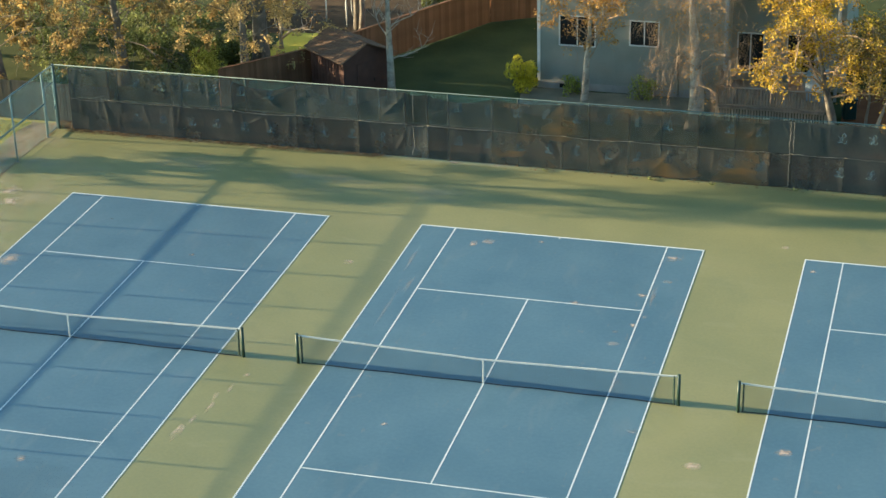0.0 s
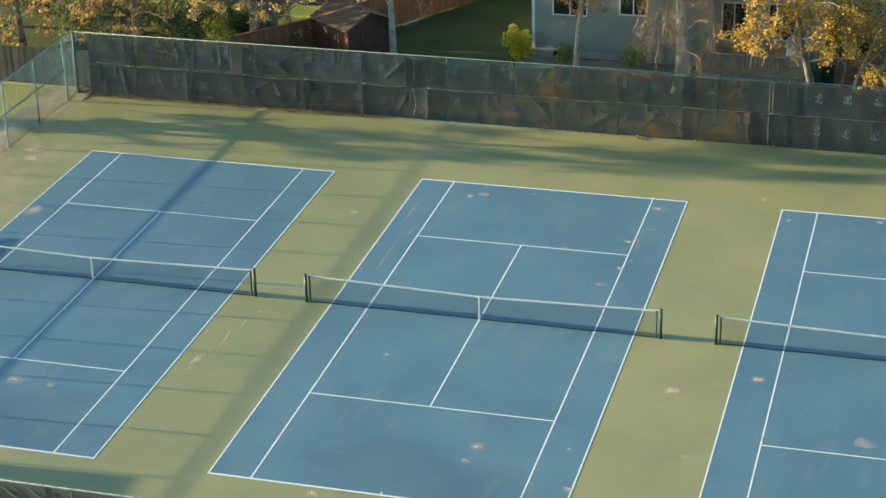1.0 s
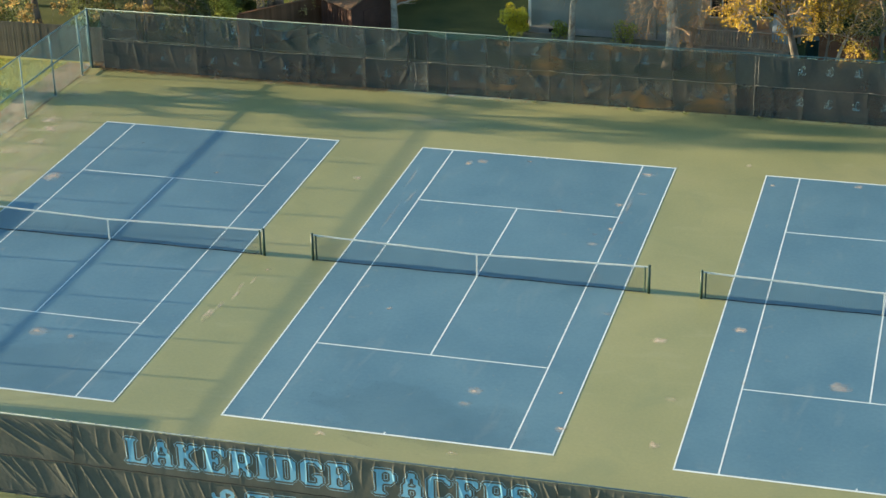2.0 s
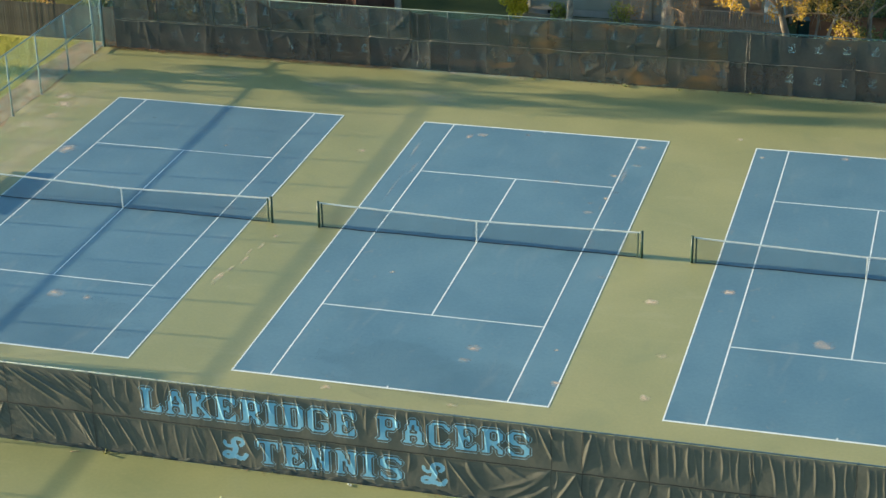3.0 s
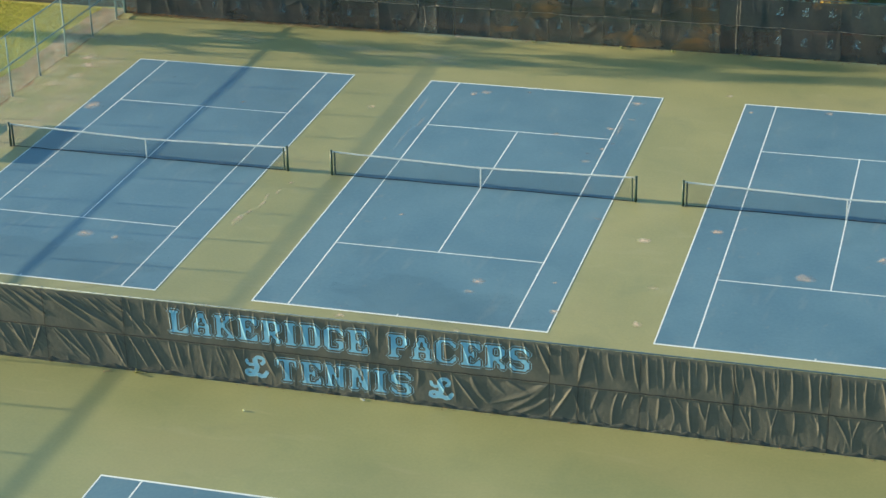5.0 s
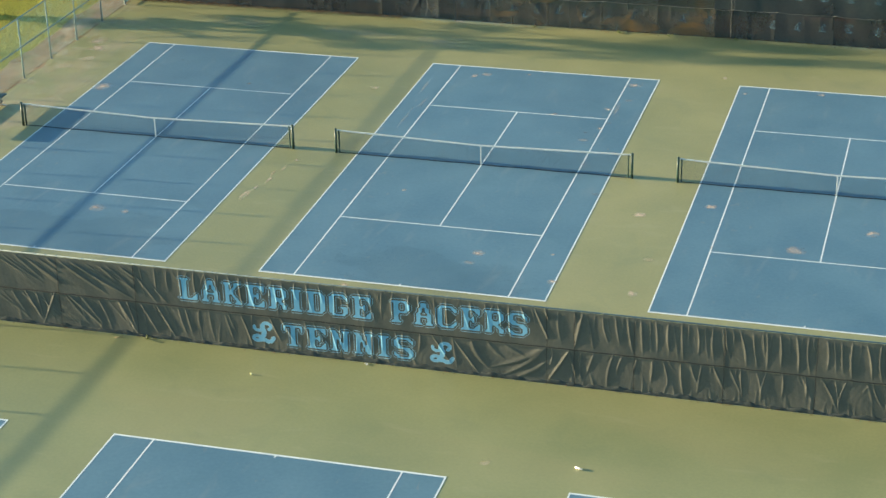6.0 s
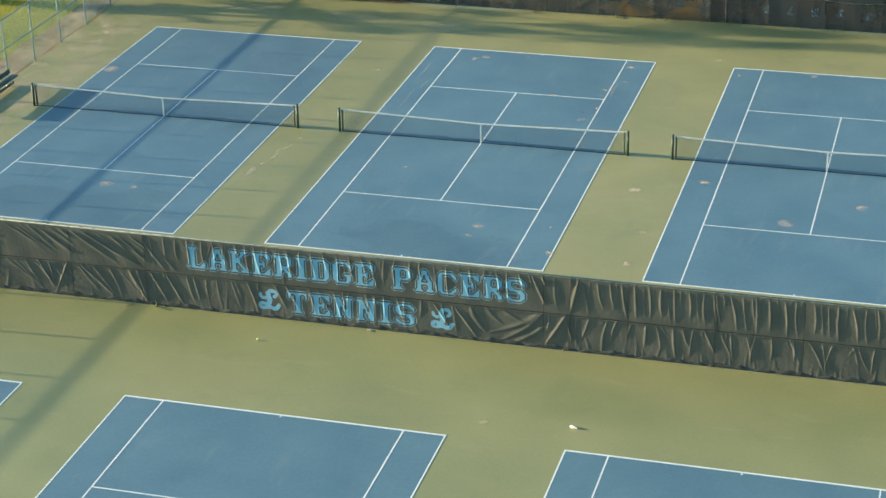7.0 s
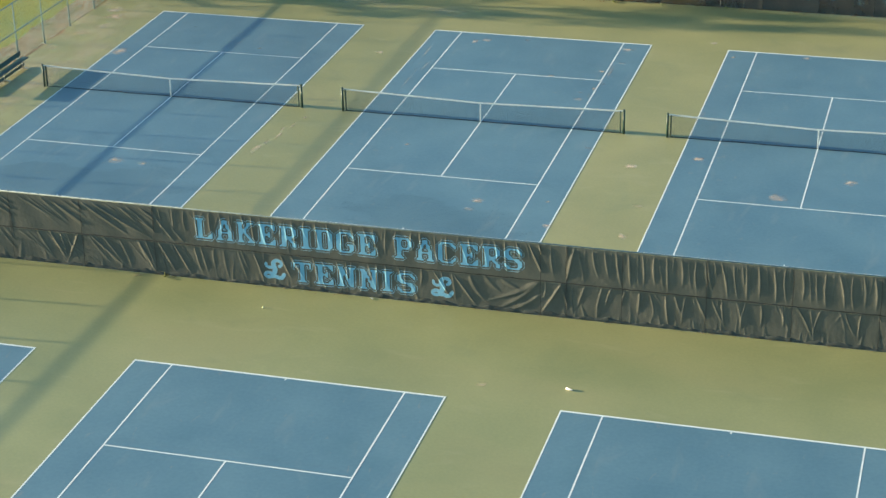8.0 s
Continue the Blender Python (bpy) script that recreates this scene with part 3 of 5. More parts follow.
def screen_grid(x0, x1, z_lo, z_hi, creases, step, sag=0.02, slack=0.0035, seed=0):
    nx, nz = max(2, int((x1 - x0) / step)), max(2, int((z_hi - z_lo) / step))
    X, Z = np.meshgrid(np.linspace(x0, x1, nx + 1), np.linspace(z_lo, z_hi, nz + 1))
    D = fold_depth(X, Z, creases)
    # slight crumpling all over
    D += 0.0012 * np.sin(X * 23 + Z * 9 + 3 * np.sin(Z * 5 + seed)) * np.sin(Z * 17 - X * 6 + 2 * np.sin(X * 4 + seed))
    D += slack * (np.sin(X * 2.1 + seed) + np.sin(X * 5.3 + Z * 3.1 + seed * 2)) + slack
    D *= 0.15 + 0.85 * np.clip(np.minimum(z_hi - Z, 0.12) / 0.12, 0, 1)
    if z_lo > 1:
        D *= 0.3 + 0.7 * np.clip((Z - z_lo) / 0.12, 0, 1)
    Zs = Z - sag * np.abs(np.sin(X * 3.3 + seed)) * (Z - z_lo < 0.02) - sag * 0.6 * np.abs(np.sin(X * 6.9 + seed)) * (z_hi - Z < 0.02)
    return X, Zs, D


def grid_mesh(name, X, Y, Z, mat, parent, keep=None, label="", group=None):
    nz, nx = X.shape
    idx = np.arange(nx * nz).reshape(nz, nx)
    quads = np.stack([idx[:-1, :-1], idx[:-1, 1:], idx[1:, 1:], idx[1:, :-1]], -1).reshape(-1, 4)
    co = np.stack([X, Y, Z], -1).reshape(-1, 3)
    if keep is not None:
        quads = quads[keep.reshape(-1)]
        used = np.unique(quads)
        back = np.zeros(len(co), int)
        back[used] = np.arange(len(used))
        co, quads = co[used], back[quads]
    me = bpy.data.meshes.new(name)
    me.from_pydata(co.tolist(), [], quads.tolist())
    me.materials.append(mat)
    me.shade_smooth()
    ob = new(name, me)
    ob.parent = parent
    return tagged(ob, label)


# block capitals on a raster nine rows high, softened into cut corners
GLYPHS = {
    "L": "XXXX...|.XX....|.XX....|.XX....|.XX....|.XX....|.XX...X|.XX..XX|XXXXXXX",
    "A": "...XXX...|...XXX...|..XX.XX..|..XX.XX..|.XX...XX.|.XXXXXXX.|.XX...XX.|.XX...XX.|XXXX.XXXX",
    "K": "XXXX.XXXX|.XX..XX..|.XX.XX...|.XXXX....|.XXXX....|.XX.XX...|.XX..XX..|.XX...XX.|XXXX.XXXX",
    "E": "XXXXXXX|.XX..XX|.XX...X|.XX.X..|.XXXX..|.XX.X..|.XX...X|.XX..XX|XXXXXXX",
    "R": "XXXXXX.|.XX..XX|.XX..XX|.XX..XX|.XXXXX.|.XXXX..|.XX.XX.|.XX..XX|XXX..XX",
    "I": "XXXX|.XX.|.XX.|.XX.|.XX.|.XX.|.XX.|.XX.|XXXX",
    "D": "XXXXXX.|.XX..XX|.XX..XX|.XX..XX|.XX..XX|.XX..XX|.XX..XX|.XX..XX|XXXXXX.",
    "G": ".XXXXX.|XX...XX|XX....X|XX.....|XX.....|XX..XXX|XX...XX|XX...XX|.XXXXX.",
    "P": "XXXXXX.|.XX..XX|.XX..XX|.XX..XX|.XXXXX.|.XX....|.XX....|.XX....|XXXX...",
    "C": ".XXXXX.|XX...XX|XX....X|XX.....|XX.....|XX.....|XX....X|XX...XX|.XXXXX.",
    "S": ".XXXXX.|XX...XX|XX....X|XXX....|.XXXXX.|....XXX|X....XX|XX...XX|.XXXXX.",
    "T": "XXXXXXXX|X..XX..X|X..XX..X|...XX...|...XX...|...XX...|...XX...|...XX...|..XXXX..",
    "N": "XXX..XXXX|.XXX..XX.|.XXX..XX.|.XXXX.XX.|.XX.X.XX.|.XX.XXXX.|.XX..XXX.|.XX..XXX.|XXXX..XX.",
}


def glyph_field(ch, U, V):
    """How far inside the letter's ink each place of the unit box lies (0 to 1)."""
    rows = GLYPHS[ch].split("|")
    a = np.zeros((len(rows) + 4, len(rows[0]) + 4))
    for i, r in enumerate(rows):
        for j, c in enumerate(r):
            a[i + 2, j + 2] = c == "X"
    gy = (1 - V) * len(rows) + 1.5
    gx = U * len(rows[0]) + 1.5
    ok = (gx >= 0.5) & (gx <= a.shape[1] - 1.5) & (gy >= 0.5) & (gy <= a.shape[0] - 1.5)
    gx, gy = np.clip(gx, 0, a.shape[1] - 1.001), np.clip(gy, 0, a.shape[0] - 1.001)
    ix, iy = gx.astype(int), gy.astype(int)
    fx, fy = gx - ix, gy - iy
    val = a[iy, ix] * (1 - fx) * (1 - fy) + a[iy, ix + 1] * fx * (1 - fy) + a[iy + 1, ix] * (1 - fx) * fy + a[iy + 1, ix + 1] * fx * fy
    return np.where(ok, val, 0)


def script_mark(U, V):
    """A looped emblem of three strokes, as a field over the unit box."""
    best = np.full(U.shape, 9.0)
    def arc(cx, cy, rx, ry, a0, a1, w):
        nonlocal best
        for i in range(25):
            a = radians(a0 + (a1 - a0) * i / 24)
            best = np.minimum(best, np.hypot(U - cx - rx * math.cos(a), V - cy - ry * math.sin(a)) / w)
    def stroke(pts, w):
        nonlocal best
        for (ax, ay), (bx, by) in zip(pts[:-1], pts[1:]):
            for i in range(9):
                k = i / 8
                best = np.minimum(best, np.hypot(U - ax - (bx - ax) * k, V - ay - (by - ay) * k) / w)
    arc(0.68, 0.80, 0.20, 0.15, -60, 170, 0.060)
    stroke([(0.48, 0.80), (0.50, 0.68), (0.56, 0.55), (0.54, 0.38), (0.42, 0.24)], 0.092)
    stroke([(0.12, 0.76), (0.14, 0.64), (0.25, 0.58), (0.50, 0.60)], 0.050)
    arc(0.24, 0.21, 0.17, 0.11, 20, 330, 0.058)
    stroke([(0.36, 0.14), (0.56, 0.16), (0.72, 0.09), (0.88, 0.12), (0.98, 0.28)], 0.072)
    return np.clip(1.5 - best, 0, 1)


# words along the banner: text, left end, right end, foot, head
WORDS = (("LAKERIDGE", -6.05, 0.90, 1.66, 2.49), ("PACERS", 1.57, 6.28, 1.66, 2.49), ("TENNIS", -2.32, 2.34, 0.29, 1.11))
MARKS = ((-3.46, -2.66, 0.30, 1.11), (2.90, 3.70, 0.29, 1.10))


def inked(X, Z):
    """One mask for each letter and emblem."""
    out = []
    for text, a, b, lo, hi in WORDS:
        widths = [0.62 if c == "I" else 1.0 for c in text]
        unit = (b - a) / (sum(widths) + 0.17 * (len(text) - 1))
        x = a
        for c, w in zip(text, widths):
            out.append(("letter_" + c.lower(), glyph_field(c, (X - x) / (unit * w), (Z - lo) / (hi - lo)) > 0.66))
            x += unit * (w + 0.17)
    for a, b, lo, hi in MARKS:
        out.append(("emblem", script_mark((X - a) / (b - a), (Z - lo) / (hi - lo)) > 0.52))
    return out


def spread(mask, n):
    m = mask.copy()
    for _ in range(n):
        g = m.copy()
        g[1:] |= m[:-1]; g[:-1] |= m[1:]; g[:, 1:] |= m[:, :-1]; g[:, :-1] |= m[:, 1:]
        m = g
    return m


# front fence between the two rows of courts
BAY = 2.92
front_posts = [-7.7 + BAY * k for k in range(-5, 11)]
front = thing("chain_link_fence", (0, FRONT_Y, 0), "chain-link fence hung with dark lettered windscreen between the courts", "fence", "fences round the courts")
F_H = 2.78
for x in [FENCE_X + 0.1] + front_posts:
    p = tube("post", [(x, 0.03, -0.05), (x, 0.03, F_H)], 0.034, GALV, front)
    tube("post_cap", [(x, 0.03, F_H), (x, 0.03, F_H + 0.03)], [0.036, 0.015], GALV, p)
tube("top_rail", [(FENCE_X, 0.0, F_H), (END_X, 0.0, F_H)], 0.026, PALE_RAIL, front)
tube("mid_rail", [(FENCE_X, 0.05, 1.36), (END_X, 0.05, 1.36)], 0.024, GALV, front)
rng = random.Random(5)
tie_v, tie_f = [], []
tube_into(tie_v, tie_f, [(0, 0.0, -0.045), (0.01, 0.0, 0.03), (0.01, 0.09, 0.03)], [0.007] * 3, 5)
tie = bpy.data.meshes.new("cable_tie")
tie.from_pydata(tie_v, [], tie_f)
tie.materials.append(TIE)
ties = []
x = FENCE_X + 0.2
while x < END_X:
    o = new("cable_tie", tie)
    o.parent, o.location = front, (x, -0.02, F_H)
    ties.append(x)
    x += rng.uniform(0.38, 0.5)

seams = [x for x in front_posts if x < -7.8] + [-7.7, 6.92, 7.84] + [x for x in front_posts if x > 9]
seams = [FENCE_X + 0.1] + [s for s in seams if s > FENCE_X + 1] + [END_X]
# the boldest pulls of the cloth left of the lettering: upper x, z, lower x, z, half width, depth
PULLS_UP = ((-11.73, 2.60, -10.15, 1.52, 0.055, 0.050), (-11.03, 2.72, -9.05, 1.46, 0.06, 0.055), (-10.58, 2.68, -8.65, 1.45, 0.05, 0.050), (-10.07, 2.66, -7.80, 1.44, 0.055, 0.055),
            (-8.96, 2.60, -8.30, 2.00, 0.04, 0.035), (-7.66, 2.42, -6.90, 1.40, 0.045, 0.045), (-7.05, 2.05, -6.50, 1.40, 0.04, 0.030), (6.50, 2.74, 7.13, 1.35, 0.05, 0.045), (6.86, 2.70, 7.05, 2.2, 0.04, 0.04), (8.12, 2.72, 7.83, 1.36, 0.07, 0.055))
PULLS_LOW = ((-11.99, 1.36, -11.36, 0.20, 0.05, 0.050), (-10.80, 1.36, -11.32, 0.20, 0.05, 0.050), (-11.55, 1.32, -11.34, 0.20, 0.04, 0.04), (-10.32, 1.36, -9.01, 0.18, 0.055, 0.050), (-9.81, 1.34, -9.0, 0.25, 0.045, 0.045),
             (-8.38, 1.34, -7.72, 0.06, 0.05, 0.050), (-8.07, 1.34, -7.69, 0.06, 0.045, 0.05), (-7.56, 1.34, -6.96, 0.22, 0.05, 0.045), (-6.96, 1.32, -6.30, 0.10, 0.05, 0.050),
             (3.75, 1.25, 4.60, 0.08, 0.045, 0.045), (7.67, 1.32, 6.95, 0.10, 0.06, 0.055))
# slack swags hanging from the right-hand corner of the lettering
SWAGS = ((6.86, 1.33, 5.40, 0.10, 0.11, 0.055, 0.20, 0), (6.72, 1.30, 4.95, 0.34, 0.10, 0.050, 0.30, 0), (6.84, 0.78, 5.80, 0.05, 0.10, 0.050, 0.12, 0), (4.35, 1.30, 4.95, 0.30, 0.10, 0.04, -0.10, 0), (4.9, 1.33, 5.5, 0.7, 0.08, 0.03, -0.05, 0), (5.5, 1.3, 6.3, 0.85, 0.08, 0.03, -0.05, 0))
for i, (a, b) in enumerate(zip(seams[:-1], seams[1:])):
    rng = random.Random(40 + i)
    banner = abs(a + 7.7) < 0.01
    left = b < -7.6
    wide = b - a
    top, seam, foot = F_H - 0.04, 1.40, 0.05
    hooks = [x for x in ties if a < x < b]
    low_hooks = [a + wide * (k + rng.uniform(0.2, 0.8)) / max(2, int(wide * 2.4)) for k in range(max(2, int(wide * 2.4)))]
    if banner:
        up = spindles(rng, hooks, top, seam, (0.10, 0.10), (0.020, 0.042), (0.020, 0.045), (0.45, 1.0))
        up += spindles(rng, hooks, top, seam, (0.02, 0.25), (0.012, 0.024), (0.010, 0.022), (0.25, 0.7), 0.2)
        lo = [c for c in spindles(rng, low_hooks, 1.36, foot, (0.22, 0.18), (0.022, 0.050), (0.018, 0.045), (0.5, 1.05)) if c[0] < b - 3.2]
        lo += [c for c in gathers(rng, a, b - 3.4, 16, 0.04, 1.36, (0.03, 0.06), (0.008, 0.02), (-0.1, 0.2))] + list(SWAGS)
    elif left:
        up = spindles(rng, hooks, top, seam, (1.50, 0.16), (0.024, 0.044), (0.028, 0.050), (0.7, 1.15))
        up += spindles(rng, [x + 0.2 for x in hooks], top, seam, (1.35, 0.25), (0.014, 0.026), (0.012, 0.024), (0.4, 1.1), 0.12)
        lo = spindles(rng, low_hooks, 1.36, foot, (0.55, 0.40), (0.020, 0.046), (0.016, 0.040), (0.6, 1.05), 0.12)
        lo += gathers(rng, a, b, 3, 0.04, 1.36, (0.05, 0.10), (0.015, 0.03))
    else:
        up = spindles(rng, hooks, top, seam, (0.10, 0.05), (0.026, 0.052), (0.028, 0.052), (0.75, 1.05))
        up += spindles(rng, [x + 0.21 for x in hooks], top, seam, (0.08, 0.08), (0.016, 0.036), (0.012, 0.028), (0.4, 1.0), 0.1)
        lo = spindles(rng, low_hooks, 1.36, foot, (0.10, 0.22), (0.024, 0.05), (0.024, 0.048), (0.55, 1.05))
        lo += spindles(rng, low_hooks, 1.36, foot, (0.0, 0.5), (0.012, 0.024), (0.010, 0.022), (0.15, 0.4), 0.2)
        lo += gathers(rng, a, b, max(1, int(wide * 2.4)), 0.04, 1.36, (0.03, 0.06), (0.012, 0.028), (-0.05, 0.2))
    up += [(*c[:5], c[5] * 1.3, 0.0, 0) for c in PULLS_UP if a <= c[0] < b]
    lo += [(*c[:5], c[5] * 1.4, 0.02, 0) for c in PULLS_LOW if a <= c[0] < b]
    step = 0.020 if banner else 0.024
    for tag, zl, zh, cr in (("upper_screen", 1.37, F_H - 0.015, up), ("lower_screen", 0.03, 1.42, lo)):
        X, Z, D = screen_grid(a - 0.02, b + 0.02, zl, zh, cr, step, seed=i)
        D = D + (0.012 if tag == "upper_screen" else 0.0) + (0.006 if i % 2 else 0.0)
        panel = grid_mesh(tag, X, -0.02 - D, Z, FABRIC, front, label="wrinkled unseen black windscreen, added to cast shade on the court")
        if banner:
            Xc, Zc = (X[:-1, :-1] + X[1:, 1:]) / 2, (Z[:-1, :-1] + Z[1:, 1:]) / 2
            for ch, on in inked(Xc, Zc):
                if on.sum() < 40:
                    continue
                letter = grid_mesh(ch, X, -0.024 - D, Z, PRINT, panel, on, "light blue block capital" if ch != "emblem" else "light blue looped emblem")
                edge = spread(on, 4) & ~spread(on, 3) if ch != "emblem" else spread(on, 1) & ~on
                grid_mesh("outline", X, -0.0245 - D, Z, PRINT_EDGE, letter, edge, "thin pale blue outline")
    # the foot is turned up into a dark, uneven hem
    n = max(6, int(wide / 0.07))
    hx = np.linspace(a, b, n)
    hz = 0.13 + 0.035 * np.sin(hx * 2.7 + i) + 0.030 * np.sin(hx * 7.9 + 2 * i) + 0.015 * np.sin(hx * 19.0)
    grid_mesh("foot_hem", np.stack([hx] * 4), np.stack([-0.052 + 0 * hx, -0.060 - 0.010 * np.sin(hx * 9 + i), -0.050 - 0.008 * np.sin(hx * 13), -0.030 + 0 * hx]), np.stack([0.012 + 0 * hx, 0.3 * hz, 0.75 * hz, hz]), HEM, front, label="dark turned-up hem")
    # dark strip painted for the shadow along the mid seam, webbing down each joint
    n = max(4, int((b - a) / 0.12))
    wx = np.linspace(a, b, n)
    wz = 1.375 - 0.012 * np.abs(np.sin(wx * 3.3 + i)) + 0.006 * np.sin(wx * 11)
    grid_mesh("seam_webbing", np.stack([wx, wx]), np.stack([-0.070 + 0 * wx, -0.060 + 0 * wx]), np.stack([wz - 0.013, wz + 0.013]), WEBBING_SHADE, front)
    jz = np.linspace(0.04, F_H - 0.03, 12)
    jx = b + 0.012 * np.sin(jz * 5 + i)
    grid_mesh("joint_strip", np.stack([jx - 0.008, jx + 0.008], 1), np.full((12, 2), -0.075), np.stack([jz, jz], 1), WEBBING_SHADE, front)

# side fence: bare chain-link with a gate beside the corner
side_posts = [y - FRONT_Y for y in (17.4, 14.5, 11.5, 8.6, 5.72, 2.95, 0.14, -2.68, -5.4, -8.1, -10.83, -13.5, -16.0)]
side = chain_fence((FENCE_X, FRONT_Y, 0), 90, side_posts, BACK_Y - 1.15 - FRONT_Y, "green chain-link side fence with galvanised posts and rails", 2.97, True, 1.535, steel=BLUE_STEEL, rail=0.036)
# beside the near courts the fence is lower
chain_fence((FENCE_X, NEAR_Y, 0), 90, [y - NEAR_Y for y in [-18.85 - 2.9 * k for k in range(13)]], FRONT_Y - 0.1 - NEAR_Y, "green chain-link side fence, lower beside the near courts", 2.64, True, 1.45, steel=BLUE_STEEL, rail=0.036)
# unseen dark screen added on the last bays before the dividing fence, casting shade
rng = random.Random(12)
for k in range(2):
    a, b = 0.1 + 2.05 * k, 2.15 + 2.05 * k
    X, Z, D = screen_grid(a, b, 0.06, 2.74, spindles(rng, [a + 0.28 * q for q in range(1, 8)], 2.74, 0.06, (0.1, 0.1), (0.03, 0.05), (0.015, 0.035)), 0.05, slack=0.006, seed=k)
    grid_mesh("screen", X, -0.05 - D, Z, FABRIC, side, label="unseen black windscreen, added to cast shade on the court")
gate = thing("fence_gate", (FENCE_X, 17.45, 0), "narrow chain-link gate standing in the corner of the fence", "gate", turn=90)
tube("post", [(1.05, 0, -0.05), (1.05, 0, 3.0)], 0.045, BLUE_STEEL, gate)
tube("post", [(0.93, 0, 0.1), (0.93, 0, 2.2)], 0.025, BLUE_STEEL, gate)
tube("gate_frame", [(0.06, 0, 0.1), (0.06, 0, 2.2)], 0.022, BLUE_STEEL, gate)
tube("gate_frame", [(0.06, 0, 2.2), (0.93, 0, 2.2)], 0.022, BLUE_STEEL, gate)
tube("gate_frame", [(0.06, 0, 0.12), (0.93, 0, 0.12)], 0.022, BLUE_STEEL, gate)
tube("top_rail", [(0.0, 0, 2.95), (1.05, 0, 2.95)], 0.030, BLUE_STEEL, gate)
link_mesh("wire_mesh", 1.05, 0.1, 2.94, gate, GREEN_VINYL)
part("latch", boxed(0.80, 0.92, -0.03, 0.03, 1.0, 1.12, bevel=0.01), GALV, gate)

# back fence with old see-through screens
back_posts = [-24.0 + 2.97 * k for k in range(17)]
back = chain_fence((0, BACK_Y, 0), 0, [x for x in back_posts], 0.2, "tall chain-link fence with faded brown windscreens", 2.98, False, None, False, DARK_STEEL)
for o in [o for o in back.children_recursive if o.name.startswith(("top_rail", "bottom_wire", "post_cap"))]:
    bpy.data.objects.remove(o)
tube("top_rail", [(FENCE_X, 0, 2.98), (END_X, 0, 2.98)], 0.021, GALV, back)
tube("mid_rail", [(-23.0, 0, 1.55), (END_X, 0, 1.55)], 0.024, GALV, back)
lm = link_mesh("wire_mesh", END_X - FENCE_X, 0.05, 2.95, back, GREEN_VINYL, pitch=0.09)
lm.location = (FENCE_X, 0, 0)
back_edges = [-23.28, -21.45, -18.48, -15.72, -12.84, -10.09, -8.02, -7.08, -4.29, -1.35, 1.42, 4.23, 7.06, 7.93, 10.0, 12.8, 15.6, 18.4, 21.3, END_X - 0.1]
marks_x = [-21.37 + 1.225 * k for k in range(11)] + [-5.70 + 1.245 * k for k in range(11)] + [9.86 + 1.25 * k for k in range(11)]
# long slack folds in the old cloth: upper x, z, lower x, z, half width, depth
OLD_UP = ((-22.7, 2.85, -21.9, 2.1, 0.05, 0.05), (-14.90, 2.93, -13.45, 1.62, 0.10, 0.10), (-14.80, 2.90, -13.9, 2.30, 0.07, 0.07), (-12.3, 2.55, -13.2, 2.05, 0.10, 0.06), (-8.10, 2.75, -9.10, 1.75, 0.10, 0.10), (-5.9, 2.55, -7.0, 1.85, 0.12, 0.07),
          (-16.84, 2.86, -16.8, 1.6, 0.06, 0.07), (3.4, 2.1, 2.0, 1.7, 0.12, 0.05), (2.9, 2.5, 2.4, 1.75, 0.10, 0.05), (-19.6, 2.7, -19.1, 2.2, 0.07, 0.03), (6.9, 2.7, 5.9, 1.8, 0.12, 0.04))
OLD_LOW = ((-2.41, 1.50, -1.45, 0.35, 0.08, 0.08), (-14.3, 1.4, -13.9, 0.3, 0.06, 0.07), (-14.3, 1.35, -15.2, 0.9, 0.08, 0.05), (-8.05, 1.1, -8.5, 0.25, 0.09, 0.07), (1.2, 1.0, 0.1, 0.25, 0.16, 0.07), (4.9, 0.9, 6.0, 0.5, 0.14, 0.05), (3.2, 1.3, 2.4, 0.3, 0.15, 0.05), (-21.7, 1.45, -21.55, 0.3, 0.08, 0.08))
